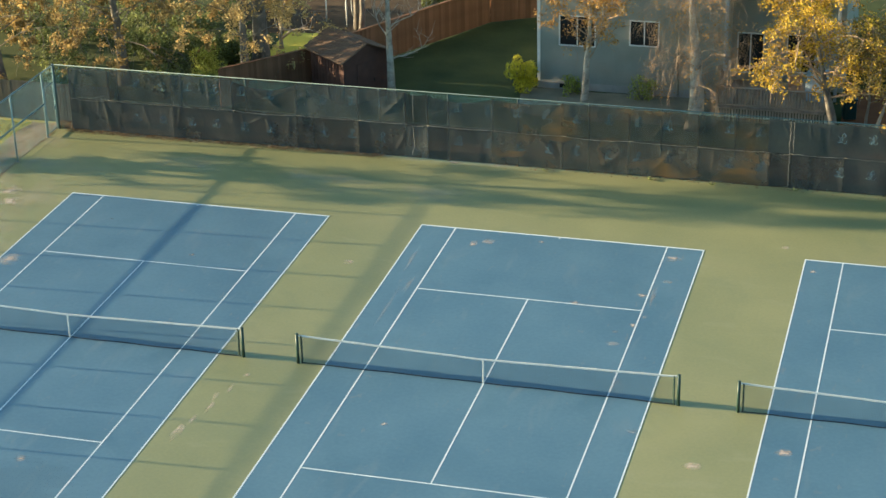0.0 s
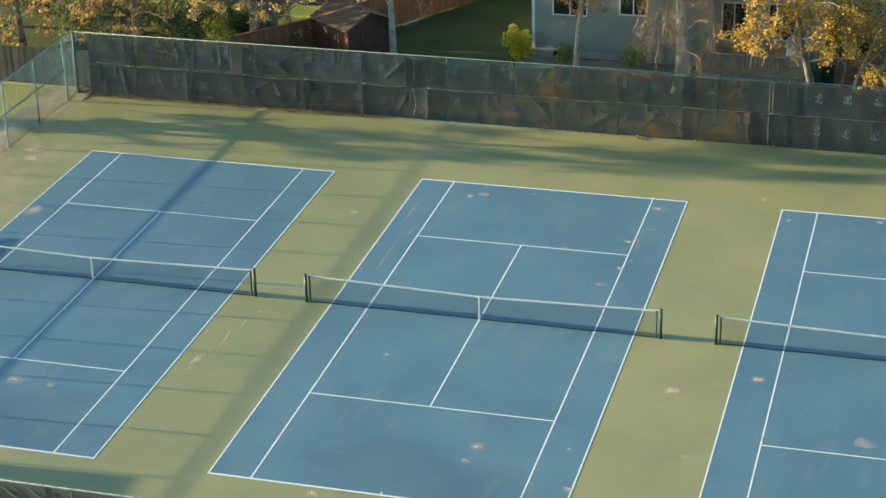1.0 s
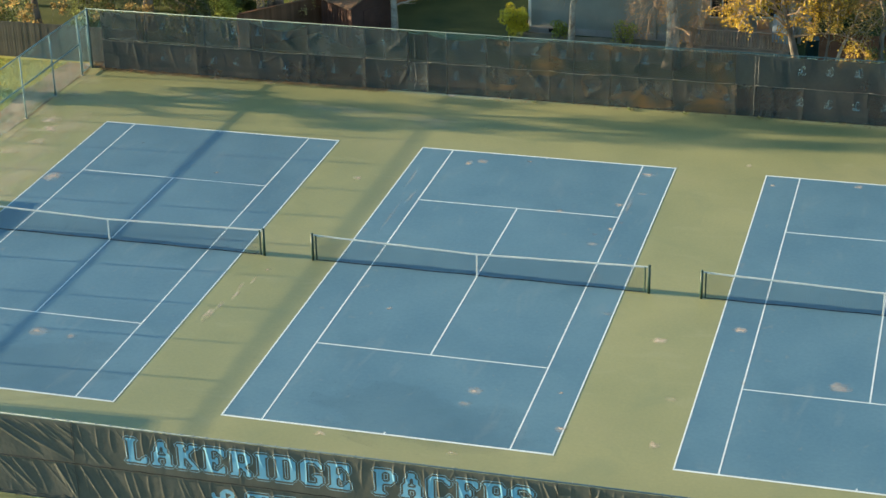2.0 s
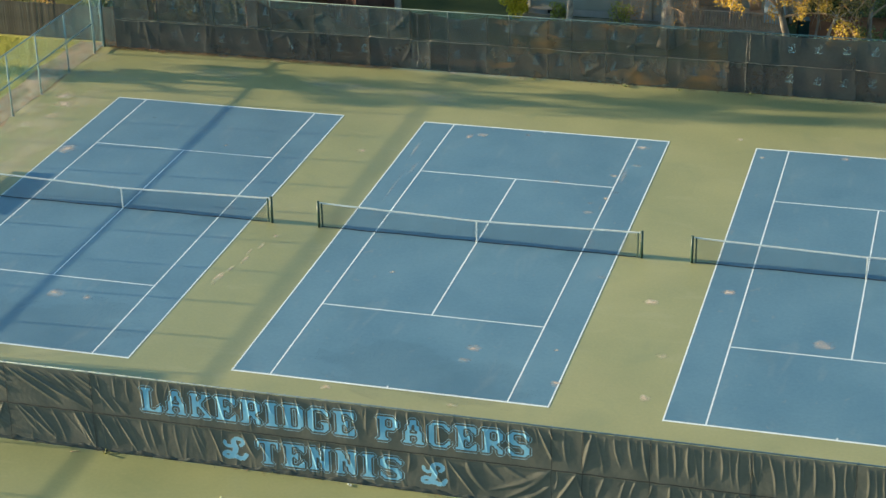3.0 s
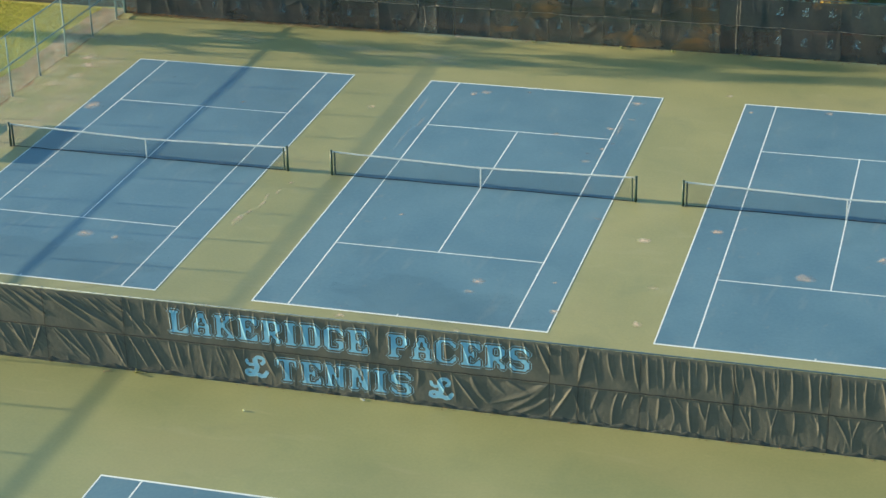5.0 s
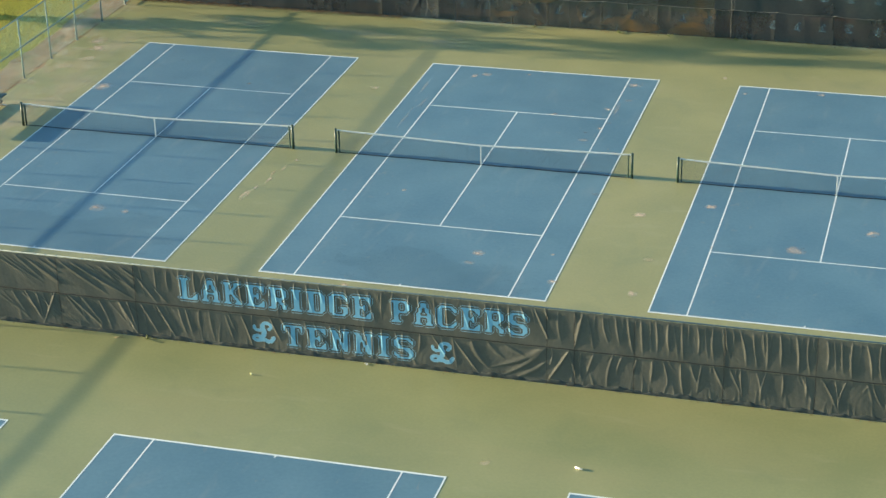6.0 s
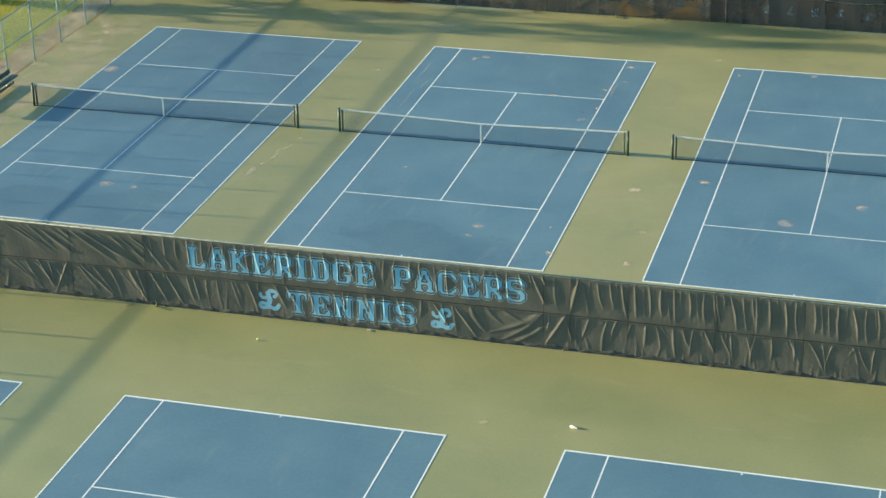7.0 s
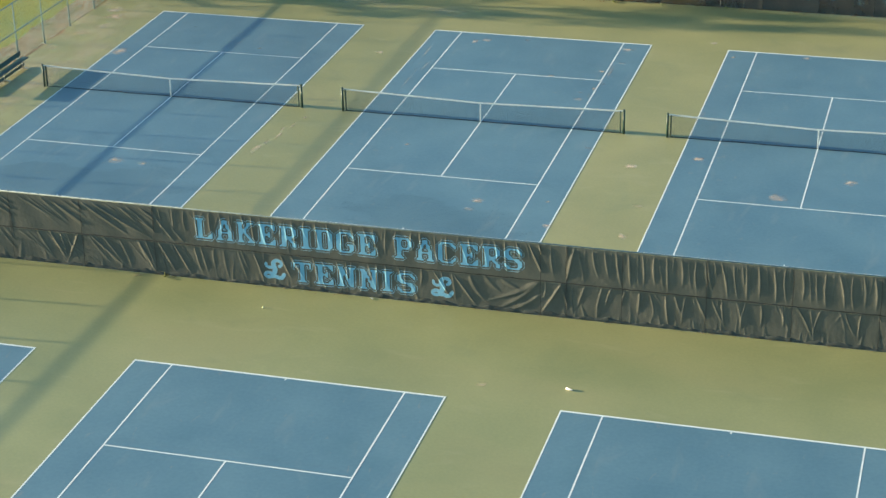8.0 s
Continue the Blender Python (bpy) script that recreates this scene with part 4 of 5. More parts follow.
for i, (a, b) in enumerate(zip(back_edges[:-1], back_edges[1:])):
    rng = random.Random(300 + i)
    wide = b - a
    hooks = [a + wide * (k + 0.5) / max(1, int(wide * 1.3)) for k in range(max(1, int(wide * 1.3)))]
    up = spindles(rng, hooks, 2.88, 1.6, (0.1, 0.3), (0.05, 0.10), (0.006, 0.022), (0.3, 0.9), 0.2) + [(*c[:5], c[5] * 0.5, 0.04, 0) for c in OLD_UP if a <= c[0] < b]
    lo = spindles(rng, hooks, 1.52, 0.1, (0.1, 0.3), (0.05, 0.10), (0.006, 0.022), (0.3, 0.9), 0.2) + [(*c[:5], c[5] * 0.5, 0.04, 0) for c in OLD_LOW if a <= c[0] < b]
    lo += gathers(rng, a, b, max(1, int(wide * 0.8)), 0.12, 1.5, (0.12, 0.3), (0.004, 0.016))
    cloth = FABRIC_TAN if -4.5 < a < 7.0 else FABRIC_DARK if a > 7.0 else FABRIC_OLD
    for tag, zl, zh, cr in (("upper_screen", 1.50 + rng.uniform(-0.04, 0.03), 2.95 - rng.uniform(0, 0.05), up), ("lower_screen", 0.12, 1.52 + rng.uniform(-0.03, 0.03), lo)):
        X, Z, D = screen_grid(a - 0.03, b + 0.05, zl, zh, cr, 0.040, sag=0.05, slack=0.004, seed=i)
        # the loose edge of each panel flares out over its neighbour
        D += (0.026 if tag == "lower_screen" else 0.008) * rng.uniform(0.2, 1.0) * np.clip((X - b + 0.22) / 0.22, 0, 1) ** 1.5
        D += 0.012 * np.clip((a + 0.5 - X) / 0.5, 0, 1)
        if tag == "upper_screen":
            droop = {3: 0.36, 6: 0.12, 7: 0.26, 8: 0.10}.get(i, 0.0)
            Z = Z - droop * np.sin(np.clip((X - a) / wide, 0, 1) * math.pi) ** 0.7 * ((Z - zl) / (zh - zl)) ** 2
        dark = tag == "lower_screen" and b < -7.5
        panel = grid_mesh(tag, X, -0.06 - D - (0.02 if tag == "lower_screen" else 0.0), Z, FABRIC_DARK if dark else cloth, back, label="faded see-through brown windscreen" if not dark else "dark sagging windscreen panel")
        # small printed emblems
        for mx in marks_x:
            if not a + 0.1 < mx < b - 0.1:
                continue
            cx, cz = mx + rng.uniform(-0.06, 0.06), (2.38 if tag == "upper_screen" else 0.89) + rng.uniform(-0.05, 0.05)
            ex, ez = np.meshgrid(np.linspace(cx - 0.19, cx + 0.19, 25), np.linspace(cz - 0.23, cz + 0.23, 29))
            fx, fz = (ex[:-1, :-1] + ex[1:, 1:]) / 2, (ez[:-1, :-1] + ez[1:, 1:]) / 2
            row = np.clip(((ez - zl) / (zh - zl) * (D.shape[0] - 1)).astype(int), 0, D.shape[0] - 1)
            col = np.clip(((ex - X[0, 0]) / (X[0, -1] - X[0, 0]) * (D.shape[1] - 1)).astype(int), 0, D.shape[1] - 1)
            grid_mesh("emblem", ex, -0.088 - D[row, col], ez, PRINT_OLD if a < 7.5 else PRINT_NEWER, panel, script_mark((fx - cx) / 0.36 + 0.5, (fz - cz) / 0.44 + 0.5) > 0.55, "small faded blue emblem")
    hem = [(a + wide * k / 12, -0.10 - 0.01 * math.sin(k * 2 + i), 1.53 - (0.07 if i % 3 == 0 else 0.03) * math.sin(k / 12 * math.pi) + 0.012 * math.sin(k * 3.7 + i)) for k in range(13)]
    tube("hem_rope", hem, 0.010 if i % 2 else 0.007, ROPE, back, n=6)

for x, lo, hi, r in ((7.88, 0.15, 2.9, 0.008), (8.02, 1.6, 2.9, 0.008), (-7.66, 1.75, 2.9, 0.007)):
    tube("lacing", [(x + 0.014 * math.sin(k * 2.3) + 0.012 * math.sin(k * 0.7), -0.14, lo + (hi - lo) * k / 24) for k in range(25)], r, ROPE, back, "pale rope lacing", n=6)
tube("lacing", [(-7.72 + 0.10 * math.sin(k / 12 * math.pi) + 0.02 * math.sin(k), -0.16, 1.5 - 1.3 * k / 12) for k in range(13)], 0.013, ROPE, back, "pale rope end hanging loose", n=6)

# far sides of the enclosure
chain_fence((END_X, NEAR_Y, 0), 90, [2.9 * k for k in range(26)], BACK_Y - NEAR_Y, "chain-link fence closing the far end of the courts", 2.95, False)
chain_fence((FENCE_X, NEAR_Y, 0), 0, [2.93 * k for k in range(17)], END_X - FENCE_X, "chain-link fence behind the near row of courts", 2.95, False)


# ---- things on the courts ----
def bench(at, turn, length, label):
    b = thing("bench", at, label, "bench", turn=turn)
    part("seat", boxed(-length / 2, length / 2, -0.20, 0.16, 0.43, 0.475, bevel=0.008), BENCH, b)
    part("backrest", boxed(-length / 2, length / 2, 0.22, 0.26, 0.52, 0.76, bevel=0.008), BENCH, b)
    for x in (-length / 2 + 0.35, 0.0, length / 2 - 0.35):
        v, f = [], []
        tube_into(v, f, [(x, 0.0, 0.04), (x, 0.0, 0.42)], [0.03, 0.03], 8)
        tube_into(v, f, [(x, -0.28, 0.03), (x, 0.30, 0.03)], [0.03, 0.03], 8)
        tube_into(v, f, [(x, 0.10, 0.42), (x, 0.29, 0.56), (x, 0.29, 0.73)], [0.022] * 3, 8)
        obj_from("leg", v, f, BENCH_FOOT, b, "galvanised pipe leg", smooth=True)
    part("stretcher", boxed(-length / 2 + 0.1, length / 2 - 0.1, 0.02, 0.06, 0.06, 0.20, bevel=0.006), BENCH, b)
    return b


bench((-23.42, 0.25, 0.0), 90, 4.4, "long dark green bench with backrest beside the side fence")


def ball(at):
    bm = bmesh.new()
    bmesh.ops.create_uvsphere(bm, u_segments=16, v_segments=10, radius=0.034)
    b = part("tennis_ball", bm, BALL, smooth=True)
    b.location = (at[0], at[1], 0.034)
    v, f = [], []
    pts = []
    for i in range(33):
        a = 2 * math.pi * i / 32
        p = Vector((math.cos(a) + 0.32 * math.cos(3 * a), math.sin(a) - 0.32 * math.sin(3 * a), 0.85 * math.sin(2 * a)))
        pts.append(p.normalized() * 0.0342)
    tube_into(v, f, pts, [0.0015] * 33, 4, cap=False)
    obj_from("seam", v, f, TAPE, b)
    return tagged(b, "yellow-green tennis ball lying on the green court", "tennis ball", "loose tennis balls")


ball((-2.87, -19.56))
v, f = [], []
for i in range(9):
    t = i / 8
    for k in range(3):
        v.append((0.16 * t - 0.08, 0.035 * (k - 1) + 0.03 * math.sin(t * 3.0), 0.012 + 0.03 * math.sin(t * 5.1 + k) ** 2))
for i in range(8):
    for k in range(2):
        f.append((i * 3 + k, i * 3 + k + 3, i * 3 + k + 4, i * 3 + k + 1))
scrap = obj_from("paper_scrap", v, f, TAPE)
scrap.location, scrap.rotation_euler = (0.68, -17.99, 0.0), (0, 0, -0.7)
scrap.modifiers.new("thickness", "SOLIDIFY").thickness = 0.002
tagged(scrap, "crumpled white paper scrap below the lettered windscreen", "litter")
tv, tf = [], []
tube_into(tv, tf, [(0, 0, 0.012), (0.16, 0.06, 0.02), (0.34, 0.10, 0.012)], [0.012, 0.010, 0.004], 6)
tube_into(tv, tf, [(0.16, 0.06, 0.02), (0.24, 0.16, 0.03)], [0.008, 0.003], 5)
twig = obj_from("twig", tv, tf, TWIG, smooth=True)
twig.location = (-8.5, -18.14, 0.0)
tagged(twig, "dry brown twig lying at the foot of the windscreen", "twig")
bottle = thing("plastic_bottle", (9.06, -22.91, 0.04), "small white plastic bottle lying on the court", "bottle", turn=-20)
tube("bottle_body", [(-0.11, 0, 0), (-0.10, 0, 0), (0.06, 0, 0), (0.10, 0, 0), (0.12, 0, 0)], [0.02, 0.036, 0.036, 0.02, 0.014], TRIM, bottle, n=12)
tube("bottle_cap", [(0.12, 0, 0), (0.145, 0, 0)], 0.017, TAPE, bottle, n=12)


# ---- behind the courts: fences, shed, house ----
def board_fence(x0, y0, x1, y1, h, mat, label, cap=True, width=0.14):
    ln = math.hypot(x1 - x0, y1 - y0)
    fence = thing("wooden_fence", (x0, y0, -0.06), label, "fence", turn=math.degrees(math.atan2(y1 - y0, x1 - x0)))
    me = None
    n = int(ln / width)
    rng = random.Random(int(ln * 100))
    shapes = []
    for k in range(3):
        bm = boxed(0.004, width - 0.004, -0.010 - 0.003 * k, 0.010, 0.03, h - 0.012 * k)
        o = bpy.data.meshes.new("board")
        bm.to_mesh(o)
        bm.free()
        o.materials.append(mat)
        shapes.append(o)
    for i in range(n):
        ob = new("board", shapes[rng.randrange(3)])
        ob.parent = fence
        ob.location = (i * width, 0, 0)
    k = 0.0
    while k <= ln:
        part("post", boxed(k - 0.045, k + 0.045, 0.05, 0.14, 0, h - 0.05), mat, fence)
        k += 2.4
    for z in (0.35, h - 0.3):
        part("rail", boxed(0, ln, 0.012, 0.05, z, z + 0.09), mat, fence)
    if cap:
        part("cap_board", boxed(0, ln, -0.06, 0.09, h, h + 0.035), mat, fence)
    return fence


board_fence(-45.0, 19.35, -21.6, 19.35, 1.85, GREYWOOD, "weathered grey board fence beside the lawn", cap=False)
board_fence(-17.9, 22.6, -14.6, 26.4, 1.85, CEDAR, "red-brown board fence running up to the shed")
board_fence(-14.2, 27.6, -9.0, 37.0, 1.85, CEDAR, "red-brown board fence with a pale cap along the lawn")
board_fence(-9.0, 37.0, -4.8, 39.5, 1.85, CEDAR, "red-brown board fence closing the lawn")

shed = thing("garden_shed", (-12.75, 25.65, -0.06), "small brown wooden shed with a shingled gable roof", "shed", turn=-38)
SX, SY, SE, SR = 1.32, 1.30, 2.12, 2.72
bm = bmesh.new()
vs = [bm.verts.new(v) for v in ((-SX, -SY, 0), (SX, -SY, 0), (SX, SY, 0), (-SX, SY, 0), (-SX, -SY, SE), (SX, -SY, SE), (SX, SY, SE), (-SX, SY, SE), (-SX, 0, SR), (SX, 0, SR))]
for f in ((0, 1, 5, 4), (2, 3, 7, 6), (1, 2, 6, 9, 5), (3, 0, 4, 8, 7), (3, 2, 1, 0)):
    bm.faces.new([vs[i] for i in f])
part("wall", bm, SHED, shed)
for s in (-1, 1):
    slope = math.atan2(SR - SE, SY)
    roof = new("roof_slope", bpy.data.meshes.new("roof_slope"))
    bm = boxed(-SX - 0.12, SX + 0.12, -0.02, SY / math.cos(slope) + 0.18, 0.0, 0.04)
    bm.to_mesh(roof.data)
    bm.free()
    roof.data.materials.append(SHINGLE)
    roof.parent = shed
    roof.matrix_local = pose(0, 0, SR + 0.01, 0, 0, 0 if s > 0 else 180) @ pose(0, 0, 0, -math.degrees(slope), 0, 0)
    rng = random.Random(17 + s)
    shapes = []
    for k in range(3):
        bm = boxed(0.004, 0.236, 0.0, 0.15, 0.0, 0.012 + 0.004 * k)
        me = bpy.data.meshes.new("shingle")
        bm.to_mesh(me)
        bm.free()
        me.materials.append(SHINGLE)
        shapes.append(me)
    for j in range(10):
        for i in range(13):
            t = new("shingle", rng.choice(shapes))
            t.parent = roof
            t.matrix_local = pose(-SX - 0.12 + i * 0.24 + (0.12 if j % 2 else 0) * 0.4, 0.155 * j, 0.045, 4, 0, 0)
for k in range(1, 12):
    part("batten", boxed(-SX + k * 0.245 - 0.015, -SX + k * 0.245 + 0.015, -SY - 0.02, -SY, 0.05, SE - 0.02), SHED, shed)
door = part("door", boxed(SX, SX + 0.04, -0.55, 0.45, 0.08, 1.85, bevel=0.006), SHED, shed, "closed dark brown plank door")
part("handle", boxed(SX + 0.04, SX + 0.07, 0.32, 0.36, 0.9, 1.05), DARK, door)

# house: plain grey-green wall, deep recessed porch and deck
PORCH = 1.1
HX0, HX1, HX2, HY, HB = -4.57, 4.1, 9.1, 28.2, 38.0
house = thing("house", (0, HY, -0.06), "grey-green house with plain siding, white windows and a porch", "house")
WIN = ((-3.54, -1.95, 2.15, 3.50), (-0.31, 0.94, 2.34, 3.45))


def wall_with_holes(x0, x1, z0, z1, y0, y1, holes):
    """One solid wall along x, with openings (x from, x to, z from, z to) right through it."""
    bm = bmesh.new()
    xs = sorted({x0, x1, *[q for h in holes for q in h[:2]]})
    zs = sorted({z0, z1, *[q for h in holes for q in h[2:]]})
    nx, nz = len(xs) - 1, len(zs) - 1
    v = {(i, k, y): bm.verts.new((xs[i], y, zs[k])) for i in range(nx + 1) for k in range(nz + 1) for y in (y0, y1)}

    def solid(i, k):
        if not (0 <= i < nx and 0 <= k < nz):
            return False
        cx, cz = (xs[i] + xs[i + 1]) / 2, (zs[k] + zs[k + 1]) / 2
        return not any(a < cx < b and lo < cz < hi for a, b, lo, hi in holes)

    for i in range(nx):
        for k in range(nz):
            if not solid(i, k):
                continue
            ring = ((i, k), (i + 1, k), (i + 1, k + 1), (i, k + 1))
            bm.faces.new([v[q, r, y0] for q, r in ring])
            bm.faces.new([v[q, r, y1] for q, r in reversed(ring)])
            for m, (di, dk) in enumerate(((0, -1), (1, 0), (0, 1), (-1, 0))):
                if not solid(i + di, k + dk):
                    p, q = ring[m], ring[(m + 1) % 4]
                    bm.faces.new([v[(*q, y0)], v[(*p, y0)], v[(*p, y1)], v[(*q, y1)]])
    return bm


part("wall", wall_with_holes(HX0, HX1, 0.35, 5.6, 0.0, 0.2, WIN), SIDING, house, "painted grey-blue wall")
part("wall", boxed(HX0, HX0 + 0.2, 0.2, HB - HY, 0.35, 5.6), SIDING, house)
part("wall", boxed(HX1 - 0.2, HX1, 0.2, PORCH, 0.35, 5.6), SIDING, house)
PORCH_WIN = ((4.40, 5.50, 1.05, 2.85), (6.6, 7.8, 1.2, 2.9))
part("wall", wall_with_holes(HX1, HX2, 0.35, 5.6, PORCH, PORCH + 0.2, PORCH_WIN), SIDING, house)
part("wall", boxed(HX2 - 0.2, HX2, PORCH + 0.2, HB - HY, 0.35, 5.6), SIDING, house)
part("wall", boxed(HX0, HX2, HB - HY, HB - HY + 0.2, 0.35, 5.6), SIDING, house)
part("foundation", boxed(HX0 - 0.03, HX1 + 0.03, -0.04, PORCH, 0.0, 0.35, bevel=0.01), CONCRETE, house, "pale concrete foundation")
# sheet siding: a narrow batten where two sheets meet
for x in (-1.05, 1.72, 3.2):
    part("batten", boxed(x - 0.02, x + 0.02, -0.012, 0.0, 0.36, 5.6), SIDING, house)
part("drip_edge", boxed(HX0 + 0.12, HX1, -0.03, 0.0, 0.352, 0.40, bevel=0.006), SIDING, house)
part("corner_board", boxed(HX0 - 0.03, HX0 + 0.11, -0.035, 0.12, 0.3, 5.6, bevel=0.006), TRIM, house, "white corner board")
part("vent", boxed(-3.55, -3.05, -0.055, -0.03, 0.08, 0.27), DARK, house, "dark crawl-space vent")
# downpipe beside the second window
tube("downpipe", [(1.9, -0.07, 0.1), (1.9, -0.07, 5.5)], 0.04, SIDING, house)


def window(parent, a, b, lo, hi, y):
    w = part("window", boxed(a, b, y + 0.10, y + 0.13, lo, hi), DARK, parent, "white-framed sliding window")
    t = 0.055
    for n, bb in (("frame", (a - t, b + t, hi, hi + t)), ("frame", (a - t, b + t, lo - t, lo)), ("frame", (a - t, a, lo, hi)), ("frame", (b, b + t, lo, hi)), ("mullion", ((a + b) / 2 - 0.025, (a + b) / 2 + 0.025, lo, hi))):
        part(n, boxed(bb[0], bb[1], y - 0.04, y + 0.05, bb[2], bb[3]), TRIM, w)
    m = (a + b) / 2
    for p, q in ((a, m - 0.025), (m + 0.025, b)):
        part("pane", boxed(p, q, y + 0.02, y + 0.028, lo, hi), GLASS, w)


for a, b, lo, hi in WIN:
    window(house, a, b, lo, hi, 0.0)
for a, b, lo, hi in PORCH_WIN:
    window(house, a, b, lo, hi, PORCH)
# panel added behind the glass to make the lower porch window pale blue
part("blind", boxed(4.42, 5.48, PORCH + 0.06, PORCH + 0.07, 1.07, 2.25), PLASTIC_BLUE, house, "pale blue panel behind the lower glass")
part("ceiling_soffit", boxed(HX1, HX2, -0.6, PORCH, 5.2, 5.32), SIDING, house)
part("upper_wall", boxed(HX1, HX2, -0.02, 0.2, 5.32, 5.6), SIDING, house)
for s in (0, 1):
    bm = bmesh.new()
    y0, y1, ym = -0.6, HB - HY + 0.8, (HB - HY) / 2
    ya = y0 if s == 0 else y1
    vs = [bm.verts.new(v) for v in ((HX0 - 0.5, ya, 5.5), (HX2 + 0.5, ya, 5.5), (HX2 + 0.5, ym, 7.9), (HX0 - 0.5, ym, 7.9), (HX0 - 0.5, ya, 5.65), (HX2 + 0.5, ya, 5.65), (HX2 + 0.5, ym, 8.05), (HX0 - 0.5, ym, 8.05))]
    for f in ((3, 2, 1, 0), (4, 5, 6, 7), (0, 1, 5, 4), (1, 2, 6, 5), (2, 3, 7, 6), (3, 0, 4, 7)):
        bm.faces.new([vs[i] for i in f])
    bmesh.ops.recalc_face_normals(bm, faces=bm.faces)
    part("roof", bm, SHINGLE, house, "brown shingle roof")
for x in (4.03, 8.9):
    part("porch_post", boxed(x - 0.07, x + 0.07, -0.58, -0.44, 0.5, 5.2, bevel=0.008), POSTPAINT, house)

deck = thing("deck", (0, 25.6, -0.06), "weathered wooden deck with a slatted railing", "deck")
DX0, DX1 = 4.0, 8.75
for i in range(int((DX1 - DX0) / 0.145)):
    part("plank", boxed(DX0 + i * 0.145, DX0 + i * 0.145 + 0.137, 0.0, 4.55, 0.61, 0.65), DECKWOOD, deck)
def rail_run(xa, ya, xb, yb, ends=(0, 1)):
    ln = math.hypot(xb - xa, yb - ya)
    r = new("railing")
    r.parent = deck
    r.matrix_local = pose(xa, ya, 0.65, 0, 0, math.degrees(math.atan2(yb - ya, xb - xa)))
    part("hand_rail", boxed(0, ln, -0.07, 0.07, 0.92, 0.96, bevel=0.006), DECKWOOD, r)
    part("bottom_rail", boxed(0, ln, -0.025, 0.025, 0.10, 0.16), DECKWOOD, r)
    me = bpy.data.meshes.new("baluster")
    bm = boxed(-0.022, 0.022, -0.022, 0.022, 0.16, 0.92)
    bm.to_mesh(me)
    bm.free()
    me.materials.append(DECKWOOD)
    for i in range(int(ln / 0.135) + 1):
        o = new("baluster", me)
        o.parent = r
        o.location = (i * 0.135, 0, 0)
    for x in [ln * e for e in ends]:
        part("newel", boxed(x - 0.05, x + 0.05, -0.05, 0.05, -0.65, 1.02, bevel=0.008), DECKWOOD, r)
rail_run(DX0, 0.05, DX1, 0.05)
rail_run(DX0, 2.4, DX0, 0.12, (0,))
skirt = bpy.data.meshes.new("skirt_board")
bm = boxed(-0.045, 0.045, -0.012, 0.012, 0.02, 0.61)
bm.to_mesh(skirt)
bm.free()
skirt.materials.append(DECKWOOD)
for i in range(int((DX1 - DX0) / 0.125)):
    o = new("skirt_board", skirt)
    o.parent, o.location = deck, (DX0 + 0.06 + i * 0.125, 0.02, 0)
tagged(sheet("ground_path", 9.3, 13.5, 22.5, 31.0, -0.05, ORANGE_DIRT, wob=0.4), "reddish bark path beside the house", "path", kind="structure")
tagged(sheet("ground_bed", -5.0, 4.2, 24.6, 28.1, -0.048, BED, wob=0.5), "dark planting bed along the house", "ground", kind="structure")
tagged(sheet("ground_mulch", -24.0, 26.0, BACK_Y + 0.06, 22.4, -0.052, MULCH, wob=0.3), "dark mulch and leaf litter behind the back fence", "ground", kind="structure")
tagged(sheet("ground_leaf_litter", -50.0, -24.4, 19.7, 22.4, -0.051, MULCH, wob=0.2), "dark leaf litter behind the grey board fence", "ground", kind="structure")


